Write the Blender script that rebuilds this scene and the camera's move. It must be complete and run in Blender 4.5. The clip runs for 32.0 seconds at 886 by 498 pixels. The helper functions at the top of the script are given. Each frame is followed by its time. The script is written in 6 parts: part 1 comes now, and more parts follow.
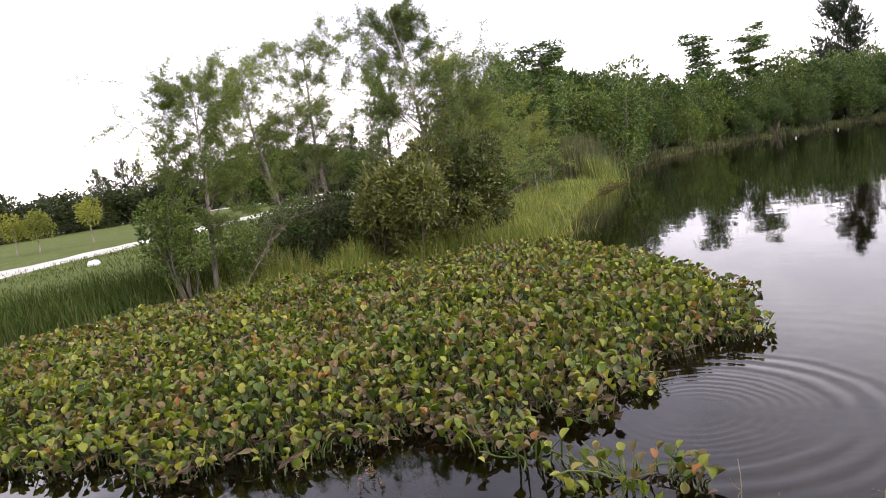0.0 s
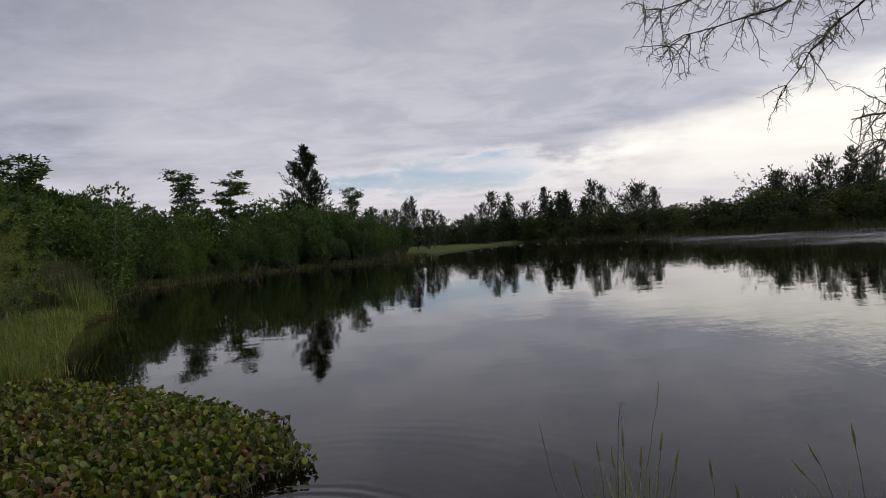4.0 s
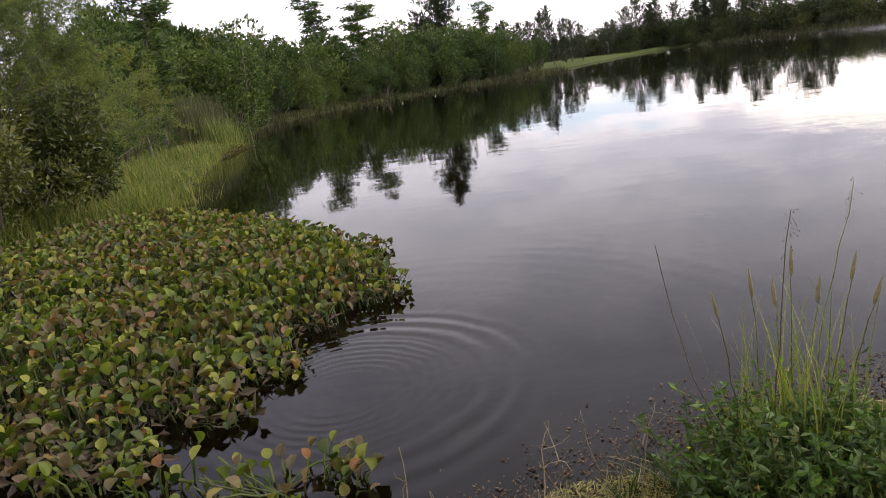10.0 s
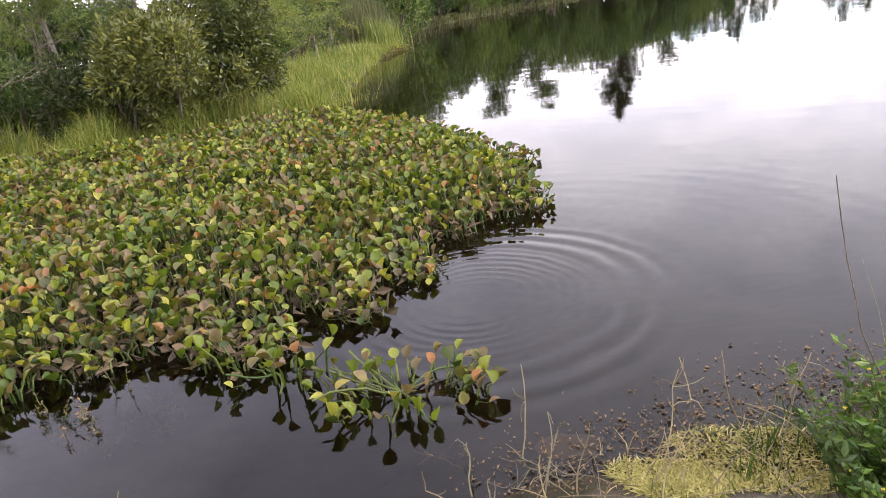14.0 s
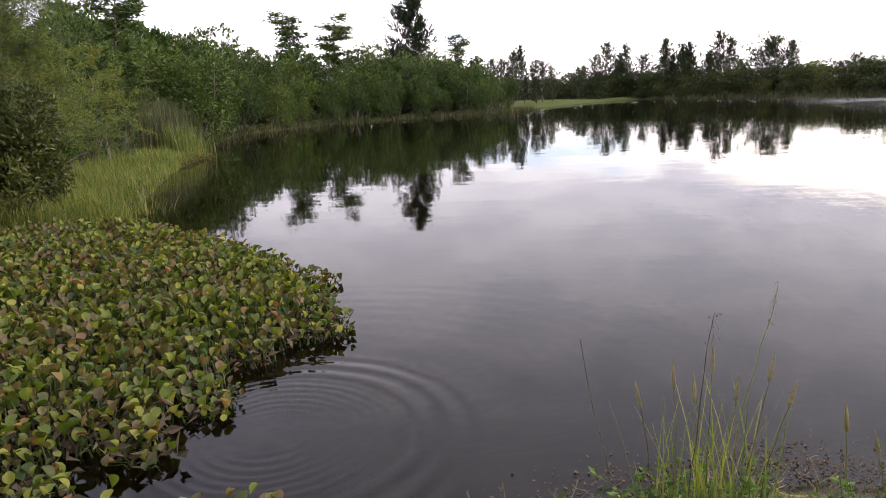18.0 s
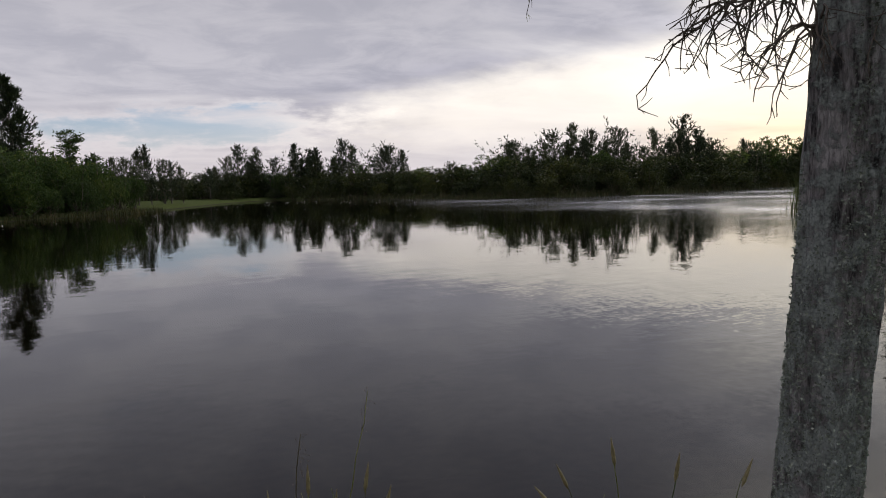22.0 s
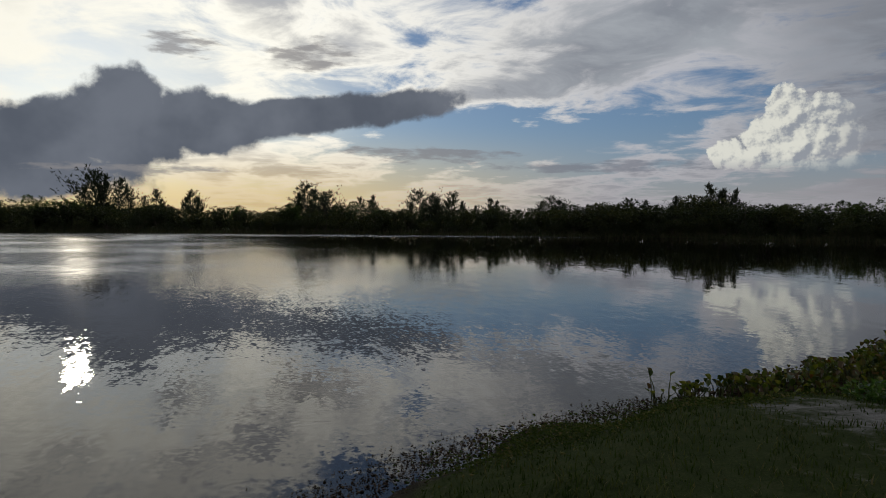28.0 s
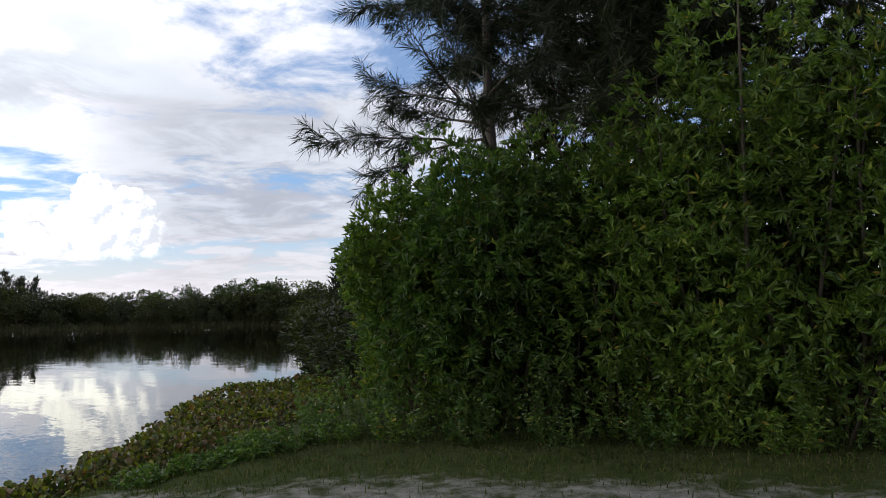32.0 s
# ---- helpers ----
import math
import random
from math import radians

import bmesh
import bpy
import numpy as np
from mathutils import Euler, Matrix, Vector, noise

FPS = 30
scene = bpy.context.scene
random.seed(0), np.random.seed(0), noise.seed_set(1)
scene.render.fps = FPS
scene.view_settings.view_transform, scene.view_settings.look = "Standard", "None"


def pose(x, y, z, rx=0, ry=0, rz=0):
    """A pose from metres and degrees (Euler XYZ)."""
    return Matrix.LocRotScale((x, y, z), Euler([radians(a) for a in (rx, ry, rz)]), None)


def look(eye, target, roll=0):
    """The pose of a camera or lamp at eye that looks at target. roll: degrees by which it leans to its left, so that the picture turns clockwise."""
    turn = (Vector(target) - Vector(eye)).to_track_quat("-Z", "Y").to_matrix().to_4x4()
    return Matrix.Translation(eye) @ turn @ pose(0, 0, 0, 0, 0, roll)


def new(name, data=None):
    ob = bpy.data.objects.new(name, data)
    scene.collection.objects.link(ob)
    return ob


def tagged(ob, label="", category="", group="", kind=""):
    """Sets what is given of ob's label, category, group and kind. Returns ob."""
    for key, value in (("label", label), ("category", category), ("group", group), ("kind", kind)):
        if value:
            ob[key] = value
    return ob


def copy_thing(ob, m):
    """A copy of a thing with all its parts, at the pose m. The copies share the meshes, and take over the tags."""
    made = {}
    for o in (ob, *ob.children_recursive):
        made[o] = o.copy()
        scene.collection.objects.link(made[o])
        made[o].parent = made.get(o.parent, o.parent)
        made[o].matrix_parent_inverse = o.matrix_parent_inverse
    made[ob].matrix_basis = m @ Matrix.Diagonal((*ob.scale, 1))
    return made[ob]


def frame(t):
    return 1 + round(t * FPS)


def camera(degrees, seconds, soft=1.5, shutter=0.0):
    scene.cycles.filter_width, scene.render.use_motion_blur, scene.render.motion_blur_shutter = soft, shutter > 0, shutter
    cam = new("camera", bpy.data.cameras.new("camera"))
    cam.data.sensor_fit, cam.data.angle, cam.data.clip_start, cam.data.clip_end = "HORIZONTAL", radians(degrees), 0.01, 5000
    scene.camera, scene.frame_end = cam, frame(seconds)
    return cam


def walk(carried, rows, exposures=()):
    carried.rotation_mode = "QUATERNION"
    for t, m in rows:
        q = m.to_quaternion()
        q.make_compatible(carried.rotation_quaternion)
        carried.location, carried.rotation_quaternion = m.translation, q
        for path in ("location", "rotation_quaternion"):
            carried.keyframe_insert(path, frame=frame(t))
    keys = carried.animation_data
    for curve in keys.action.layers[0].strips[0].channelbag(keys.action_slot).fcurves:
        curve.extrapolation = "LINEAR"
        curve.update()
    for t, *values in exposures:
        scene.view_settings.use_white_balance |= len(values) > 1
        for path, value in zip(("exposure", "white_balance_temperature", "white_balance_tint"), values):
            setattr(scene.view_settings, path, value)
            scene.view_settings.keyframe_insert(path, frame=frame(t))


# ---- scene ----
cam = camera(65.50, 32.0, soft=0.95)
walk(cam, [
    (0.0, pose(0.125, -0.619, 1.769, 82.95, 8.90, 39.34)),
    (0.5, pose(-0.005, -0.670, 1.783, 83.21, 7.42, 33.87)),
    (1.0, pose(-0.141, -0.750, 1.790, 83.30, 4.44, 28.17)),
    (1.5, pose(-0.249, -0.763, 1.827, 84.46, 4.35, 28.54)),
    (2.0, pose(-0.336, -0.760, 1.824, 87.25, 3.13, 21.87)),
    (2.5, pose(-0.394, -0.925, 1.877, 84.12, 4.04, 4.05)),
    (3.0, pose(-0.384, -1.181, 1.986, 86.09, 4.17, -1.32)),
    (3.5, pose(-0.443, -0.825, 1.891, 88.21, 5.37, -1.05)),
    (4.0, pose(-0.411, -1.063, 1.966, 88.96, 4.03, -2.36)),
    (4.5, pose(-0.530, -0.867, 1.912, 88.16, 6.77, -8.23)),
    (6.5, pose(-0.455, -1.006, 1.882, 83.30, 7.08, -12.85)),
    (7.0, pose(-0.436, -0.935, 1.883, 80.93, 6.98, -11.58)),
    (7.5, pose(-0.337, -0.710, 1.807, 77.67, 6.21, -3.69)),
    (8.0, pose(-0.263, -0.490, 1.763, 78.99, 5.70, -4.63)),
    (8.5, pose(-0.172, -0.468, 1.779, 79.97, 8.32, -3.46)),
    (9.0, pose(-0.113, -0.224, 1.715, 78.71, 7.73, 5.87)),
    (9.5, pose(-0.107, -0.080, 1.683, 77.83, 7.06, 8.65)),
    (10.0, pose(-0.148, 0.009, 1.666, 75.47, 8.11, 8.79)),
    (10.5, pose(-0.133, 0.095, 1.645, 73.24, 8.38, 16.03)),
    (11.0, pose(-0.127, 0.127, 1.629, 71.44, 7.15, 17.81)),
    (11.5, pose(-0.127, 0.137, 1.624, 70.48, 7.25, 20.64)),
    (12.0, pose(-0.117, 0.145, 1.627, 69.71, 8.06, 22.73)),
    (12.5, pose(-0.117, 0.142, 1.627, 69.48, 7.77, 22.20)),
    (13.0, pose(-0.120, 0.149, 1.628, 69.57, 7.97, 21.98)),
    (13.5, pose(-0.131, 0.137, 1.630, 69.72, 7.58, 21.76)),
    (14.0, pose(-0.133, 0.138, 1.631, 69.80, 7.36, 21.96)),
    (14.5, pose(-0.132, 0.140, 1.632, 69.78, 7.44, 21.83)),
    (16.5, pose(-0.086, 0.075, 1.748, 69.70, 5.85, 19.17)),
    (17.0, pose(-0.081, 0.092, 1.789, 73.67, 3.76, 15.55)),
    (17.5, pose(-0.084, 0.063, 1.795, 76.13, 2.84, 12.00)),
    (18.0, pose(-0.065, 0.046, 1.817, 77.46, 2.36, 6.56)),
    (18.5, pose(-0.055, 0.098, 1.805, 79.12, 2.29, 1.27)),
    (19.0, pose(-0.029, 0.028, 1.852, 80.68, 1.55, -1.93)),
    (19.5, pose(-0.012, 0.036, 1.839, 82.77, 1.40, -4.56)),
    (20.0, pose(-0.015, 0.122, 1.817, 83.42, 2.24, -7.11)),
    (20.5, pose(0.001, 0.160, 1.818, 83.36, 2.14, -9.98)),
    (21.0, pose(0.032, 0.167, 1.831, 83.92, 2.64, -13.86)),
    (21.5, pose(0.033, 0.097, 1.804, 84.48, 2.08, -18.43)),
    (22.0, pose(0.159, 0.160, 1.858, 84.57, 1.73, -22.78)),
    (22.5, pose(0.204, 0.168, 1.858, 84.30, 1.38, -26.42)),
    (23.0, pose(0.252, 0.153, 1.857, 84.39, 0.19, -30.27)),
    (23.5, pose(0.279, 0.162, 1.856, 84.45, -0.15, -40.58)),
    (24.0, pose(0.245, 0.167, 1.866, 84.61, 1.09, -50.05)),
    (24.5, pose(0.236, 0.138, 1.858, 85.23, 1.75, -55.90)),
    (25.0, pose(0.291, 0.052, 1.867, 86.16, 1.01, -66.28)),
    (25.5, pose(0.334, -0.017, 1.867, 86.90, 1.24, -72.49)),
    (27.5, pose(0.280, -0.021, 1.808, 87.79, 0.55, -91.24)),
    (28.0, pose(0.426, -0.077, 1.803, 87.83, -0.53, -103.56)),
    (28.5, pose(0.498, -0.099, 1.816, 88.84, 0.16, -110.51)),
    (29.0, pose(0.515, -0.119, 1.817, 90.03, 0.31, -115.00)),
    (29.5, pose(0.615, -0.197, 1.790, 91.24, 0.61, -120.52)),
    (30.0, pose(0.596, -0.212, 1.792, 92.07, 0.84, -127.37)),
    (30.5, pose(0.600, -0.262, 1.791, 92.89, 1.07, -136.33)),
    (31.0, pose(0.536, -0.288, 1.798, 92.75, 0.84, -142.70)),
    (31.5, pose(0.524, -0.425, 1.801, 93.67, 1.12, -148.47)),
    (32.0, pose(0.416, -0.496, 1.802, 94.92, 1.08, -156.90)),
], exposures=[(0.0, 2.22, 6800, 13), (1.0, 1.88, 6800, 13), (1.5, 1.55, 6800, 13), (2.0, 1.12, 6800, 13), (2.5, 0.50, 6800, 12), (3.0, 0.38, 6800, 11), (4.0, 0.20, 6450, 7), (4.5, 0.18, 6450, 7),
              (7.0, 0.60, 6600, 9), (8.0, 1.22, 6650, 9), (9.0, 1.36, 6800, 12), (10.0, 1.62, 6800, 12), (11.0, 2.35, 6800, 13), (14.5, 2.75, 6800, 13), (17.0, 2.38, 6800, 13),
              (19.0, 1.10, 6800, 12), (20.0, 0.68, 6700, 10), (21.0, 0.32, 6700, 10), (23.0, 0.10, 6500, 8), (25.5, -0.15, 6600, 10), (27.5, -0.80, 6250, 7), (28.0, -1.0, 6250, 7),
              (29.0, -0.90, 6250, 7), (30.5, -0.70, 6250, 7), (31.0, -0.16, 6250, 7), (32.0, 0.55, 6350, 8)])

# ---- world, sun ----
SUN_AZ, SUN_EL = 75.5, 11.0      # azimuth clockwise from +Y


def node(tree, kind, out=None, props=None, **ins):
    """Adds a node; ins are socket names (spaces as _) or i0, i1 for socket numbers, with values or sockets."""
    n = tree.nodes.new(kind)
    props = props or {}
    if "operation" in props:
        n.operation = props["operation"]
    if "use_clamp" in props:
        n.use_clamp = props["use_clamp"]
    if "interpolation_type" in props:
        n.interpolation_type = props["interpolation_type"]
    if "attribute_name" in props:
        n.attribute_name = props["attribute_name"]
    for k, v in ins.items():
        s = n.inputs[int(k[1:])] if k[0] == "i" and k[1:].isdigit() else n.inputs[k.replace("_", " ")]
        if isinstance(v, bpy.types.NodeSocket):
            tree.links.new(v, s)
        else:
            s.default_value = v
    return n.outputs[out if out is not None else 0]


def M(tree, op, a, b=0.0, c=0.0, clamp=False):
    return node(tree, "ShaderNodeMath", None, {"operation": op, "use_clamp": clamp}, i0=a, i1=b, i2=c)


def mixc(tree, f, a, b, blend="MIX"):
    n = tree.nodes.new("ShaderNodeMix")
    n.data_type, n.blend_type = "RGBA", blend
    for s, v in ((n.inputs[0], f), (n.inputs[6], a), (n.inputs[7], b)):
        if isinstance(v, bpy.types.NodeSocket):
            tree.links.new(v, s)
        else:
            s.default_value = (*v, 1)[:4] if isinstance(v, tuple) else v
    return n.outputs[2]


def ramp(tree, f, stops, interp="LINEAR"):
    n = tree.nodes.new("ShaderNodeValToRGB")
    n.color_ramp.interpolation = interp
    while len(n.color_ramp.elements) < len(stops):
        n.color_ramp.elements.new(0.5)
    for e, (p, c) in zip(n.color_ramp.elements, stops):
        e.position, e.color = p, (*c, 1)
    tree.links.new(f, n.inputs[0])
    return n.outputs[0]


def step(tree, v, lo, hi):
    return node(tree, "ShaderNodeMapRange", None, {"interpolation_type": "SMOOTHSTEP"}, Value=v, From_Min=lo, From_Max=hi)


def build_world():
    w = bpy.data.worlds.new("sky")
    scene.world = w
    w.use_nodes = True
    t = w.node_tree
    t.nodes.clear()
    sky = t.nodes.new("ShaderNodeTexSky")
    sky.sky_type, sky.sun_disc = "NISHITA", False
    sky.sun_elevation, sky.sun_rotation = radians(SUN_EL), radians(SUN_AZ)
    sky.air_density, sky.dust_density, sky.ozone_density = 1.0, 0.6, 2.0
    blue = mixc(t, 1.0, sky.outputs[0], (0.080, 0.100, 0.140), "MULTIPLY")
    blue = mixc(t, 0.26, blue, (0.42, 0.52, 0.68))
    d = node(t, "ShaderNodeTexCoord", "Generated")
    sep = t.nodes.new("ShaderNodeSeparateXYZ")
    t.links.new(d, sep.inputs[0])
    x, y, z = sep.outputs
    az = M(t, "MULTIPLY", M(t, "ARCTAN2", x, y), 57.2958)
    el = M(t, "MULTIPLY", M(t, "ARCSINE", z), 57.2958)
    up = M(t, "MAXIMUM", z, 0.0)
    sun = Vector((math.sin(radians(SUN_AZ)) * math.cos(radians(SUN_EL)), math.cos(radians(SUN_AZ)) * math.cos(radians(SUN_EL)), math.sin(radians(SUN_EL))))
    toward = node(t, "ShaderNodeVectorMath", "Value", {"operation": "DOT_PRODUCT"}, i0=d, i1=sun)
    near_sun = step(t, toward, 0.72, 1.0)
    half_sun = step(t, toward, -0.6, 0.95)

    # high sheet of cloud, drawn on a flat layer overhead
    inv = M(t, "DIVIDE", 1.0, M(t, "ADD", up, 0.10))
    lay = node(t, "ShaderNodeCombineXYZ", None, None, X=M(t, "MULTIPLY", x, inv), Y=M(t, "MULTIPLY", y, inv), Z=0.0)
    rot = node(t, "ShaderNodeMapping", None, None, Vector=lay, Rotation=(0, 0, radians(35)), Scale=(0.75, 1.2, 1))
    n1 = node(t, "ShaderNodeTexNoise", None, None, Vector=rot, Scale=0.62, Detail=7.0, Roughness=0.50, Distortion=0.45)
    n2 = node(t, "ShaderNodeTexNoise", None, None, Vector=lay, Scale=2.3, Detail=9.0, Roughness=0.62, Distortion=0.5)
    # the overcast side lies to the north and west, the broken side to the south
    over = M(t, "MULTIPLY", step(t, az, 88.0, 50.0), step(t, az, -175.0, -150.0))
    contrast = M(t, "ADD", 1.72, M(t, "MULTIPLY", over, -0.92))
    wisps = M(t, "ADD", M(t, "MULTIPLY", M(t, "SUBTRACT", n1, 0.5), 1.0), M(t, "MULTIPLY", M(t, "SUBTRACT", n2, 0.5), M(t, "SUBTRACT", 0.62, M(t, "MULTIPLY", over, 0.42))))
    dens = M(t, "ADD", M(t, "ADD", 0.60, M(t, "MULTIPLY", wisps, contrast)), M(t, "MULTIPLY", over, 0.17))
    dens = M(t, "ADD", dens, M(t, "MULTIPLY", step(t, el, 8.0, 26.0), 0.06))
    # clear gaps low over the water
    def blob(a0, e0, ra, re, tilt=0.0):
        da, de = M(t, "SUBTRACT", az, a0), M(t, "SUBTRACT", el, e0)
        c, s = math.cos(radians(tilt)), math.sin(radians(tilt))
        u = M(t, "DIVIDE", M(t, "ADD", M(t, "MULTIPLY", da, c), M(t, "MULTIPLY", de, s)), ra)
        v = M(t, "DIVIDE", M(t, "SUBTRACT", M(t, "MULTIPLY", de, c), M(t, "MULTIPLY", da, s)), re)
        return M(t, "SUBTRACT", 1.0, M(t, "ADD", M(t, "MULTIPLY", u, u), M(t, "MULTIPLY", v, v)))

    def union(items):
        r = items[0]
        for i in items[1:]:
            r = M(t, "MAXIMUM", r, i)
        return M(t, "MAXIMUM", r, -1.5)

    torn = node(t, "ShaderNodeTexNoise", None, None, Vector=node(t, "ShaderNodeCombineXYZ", None, None, X=M(t, "MULTIPLY", az, 0.35), Y=el, Z=0.0), Scale=0.55, Detail=6.0, Roughness=0.6)
    torn = M(t, "MULTIPLY", M(t, "SUBTRACT", torn, 0.5), 3.2)
    gap = step(t, M(t, "ADD", union([blob(4.5, 5.0, 13.0, 2.0, 2.0), blob(113.0, 6.4, 17.0, 3.4, -3.0)]), torn), -0.3, 0.9)
    dens = M(t, "SUBTRACT", dens, M(t, "MULTIPLY", gap, 0.26))
    cover = step(t, dens, 0.44, 0.68)
    thick = step(t, dens, 0.64, 0.90)
    lit = mixc(t, near_sun, (0.72, 0.70, 0.73), (1.55, 1.45, 1.28))
    lit = mixc(t, half_sun, (0.56, 0.54, 0.60), lit)
    shade = mixc(t, near_sun, mixc(t, over, mixc(t, step(t, el, 6.0, 14.0), (0.46, 0.48, 0.55), (0.60, 0.62, 0.68)), (0.33, 0.33, 0.42)), (0.74, 0.73, 0.77))
    shade = mixc(t, 1.0, shade, ramp(t, n2, [(0.34, (0.72, 0.73, 0.76)), (0.66, (1.25, 1.24, 1.2))]), "MULTIPLY")
    lit = mixc(t, 1.0, lit, mixc(t, over, (1.4, 1.4, 1.4), (1.0, 1.0, 1.0)), "MULTIPLY")
    layer = mixc(t, thick, lit, shade)
    layer = mixc(t, M(t, "MULTIPLY", M(t, "MULTIPLY", step(t, az, 120.0, 138.0), step(t, el, 30.0, 12.0)), 0.86), layer, mixc(t, step(t, n2, 0.38, 0.62), (0.26, 0.28, 0.33), (0.48, 0.50, 0.56)))
    cream = step(t, M(t, "ADD", union([blob(42.0, 6.6, 30.0, 3.6, 4.0)]), M(t, "MULTIPLY", torn, 0.35)), -0.6, 0.8)
    layer = mixc(t, M(t, "MULTIPLY", cream, 0.62), layer, (1.30, 1.20, 1.06))
    roof = M(t, "ADD", M(t, "SUBTRACT", el, M(t, "MULTIPLY", M(t, "SUBTRACT", az, 20.0), 0.16)), M(t, "MULTIPLY", M(t, "SUBTRACT", n1, 0.5), 9.0))
    roof = M(t, "MULTIPLY", step(t, roof, 8.0, 11.0), M(t, "MULTIPLY", step(t, az, -40.0, 0.0), step(t, az, 49.0, 34.0)))
    layer = mixc(t, M(t, "MULTIPLY", roof, 0.85), layer, mixc(t, step(t, n2, 0.35, 0.65), (0.40, 0.40, 0.47), (0.52, 0.51, 0.57)))
    c = mixc(t, cover, blue, layer)
    # warm haze along the horizon, strongest below the sun
    low = step(t, el, 8.5, 0.5)
    warm = mixc(t, near_sun, (0.66, 0.60, 0.62), (1.42, 1.02, 0.46))
    c = mixc(t, M(t, "MULTIPLY", low, M(t, "ADD", 0.70, M(t, "MULTIPLY", near_sun, 0.18))), c, warm)

    # dark bank of cloud before the sun, and the tower of cumulus
    ang = node(t, "ShaderNodeCombineXYZ", None, None, X=az, Y=el, Z=0.0)
    n3 = node(t, "ShaderNodeTexNoise", None, None, Vector=ang, Scale=0.28, Detail=6.0, Roughness=0.5)
    n4 = node(t, "ShaderNodeTexNoise", None, None, Vector=ang, Scale=0.75, Detail=6.0, Roughness=0.62)
    edge = M(t, "ADD", M(t, "MULTIPLY", M(t, "SUBTRACT", n3, 0.5), 1.6), M(t, "MULTIPLY", M(t, "SUBTRACT", n4, 0.5), 0.75))
    glow = step(t, union([blob(77.0, 10.5, 17.0, 6.0)]), -0.9, 0.9)
    c = mixc(t, M(t, "MULTIPLY", glow, M(t, "ADD", 0.05, M(t, "MULTIPLY", n2, 1.0)), clamp=True), c, (2.1, 1.95, 1.65))
    bank = M(t, "ADD", union([blob(74.5, 6.4, 7.0, 2.8, 10.0), blob(78.0, 5.8, 6.0, 2.2), blob(68.0, 4.2, 14.0, 3.6), blob(78.6, 8.8, 3.6, 3.0), blob(92.0, 8.4, 15.5, 1.65, 8.0), blob(84.0, 7.7, 6.0, 2.6)]), edge)
    core = step(t, bank, -0.05, 0.40)
    bank_c = mixc(t, step(t, node(t, "ShaderNodeTexNoise", None, None, Vector=ang, Scale=0.16, Detail=4.0, Roughness=0.5), 0.3, 0.7), (0.19, 0.21, 0.26), (0.31, 0.33, 0.39))
    c = mixc(t, core, c, bank_c)
    # thin dark streaks below the bank
    streak_n = node(t, "ShaderNodeTexNoise", None, None, Vector=node(t, "ShaderNodeMapping", None, None, Vector=ang, Scale=(0.35, 1.6, 1)), Scale=0.9, Detail=5.0, Roughness=0.6)
    band = union([blob(103.0, 5.5, 9.0, 0.8, -2.0), blob(80.0, 3.9, 9.0, 0.5, 1.0), blob(118.0, 4.6, 12.0, 0.6), blob(138.0, 9.8, 9.0, 1.2), blob(93.0, 13.2, 4.0, 1.6), blob(83.0, 13.4, 3.0, 1.3), blob(146.0, 8.8, 9.0, 1.0)])
    streak = step(t, M(t, "ADD", band, M(t, "MULTIPLY", M(t, "SUBTRACT", streak_n, 0.5), 4.5)), 0.2, 1.2)
    c = mixc(t, M(t, "MULTIPLY", streak, 0.75), c, mixc(t, near_sun, (0.36, 0.37, 0.44), (0.50, 0.46, 0.46)))
    lump = node(t, "ShaderNodeTexVoronoi", None, None, Vector=ang, Scale=0.85)
    puff = M(t, "ADD", union([blob(129.9, 8.7, 1.5, 1.7), blob(132.3, 8.3, 1.7, 1.5), blob(128.6, 6.7, 1.9, 1.7), blob(125.9, 5.4, 1.5, 1.2), blob(132.2, 6.4, 3.0, 2.4), blob(130.2, 7.2, 2.0, 1.8), blob(130.0, 4.9, 5.4, 1.0)]),
             M(t, "ADD", M(t, "MULTIPLY", M(t, "SUBTRACT", 0.50, lump), 0.5), M(t, "MULTIPLY", M(t, "SUBTRACT", n4, 0.5), 2.4)))
    tower = M(t, "MULTIPLY", step(t, puff, -0.06, 0.26), step(t, el, 3.7, 5.4))
    side = M(t, "MULTIPLY", M(t, "SUBTRACT", az, 130.2), 0.13)
    moved = node(t, "ShaderNodeVectorMath", "Vector", {"operation": "ADD"}, i0=ang, i1=(-0.35, 0.28, 0.0))
    n4b = node(t, "ShaderNodeTexNoise", None, None, Vector=moved, Scale=0.75, Detail=6.0, Roughness=0.62)
    lump_b = node(t, "ShaderNodeTexVoronoi", None, None, Vector=moved, Scale=0.85)
    relief = M(t, "ADD", M(t, "MULTIPLY", M(t, "SUBTRACT", n4b, n4), 4.5), M(t, "MULTIPLY", M(t, "SUBTRACT", lump, lump_b), 1.6))
    n5, n5b = (node(t, "ShaderNodeTexNoise", None, None, Vector=q, Scale=2.4, Detail=5.0, Roughness=0.6) for q in (ang, node(t, "ShaderNodeVectorMath", "Vector", {"operation": "ADD"}, i0=ang, i1=(-0.12, 0.10, 0.0))))
    relief = M(t, "ADD", relief, M(t, "MULTIPLY", M(t, "SUBTRACT", n5b, n5), 1.1))
    shaded = step(t, M(t, "ADD", side, relief), -0.60, 0.95)
    c = mixc(t, M(t, "MULTIPLY", tower, step(t, az, 137.0, 131.5)), c, mixc(t, shaded, (1.42, 1.36, 1.20), (0.58, 0.60, 0.66)))
    # thin bright cloud high above the sun
    veil = step(t, union([blob(72.0, 31.0, 34.0, 13.0)]), -0.3, 0.9)
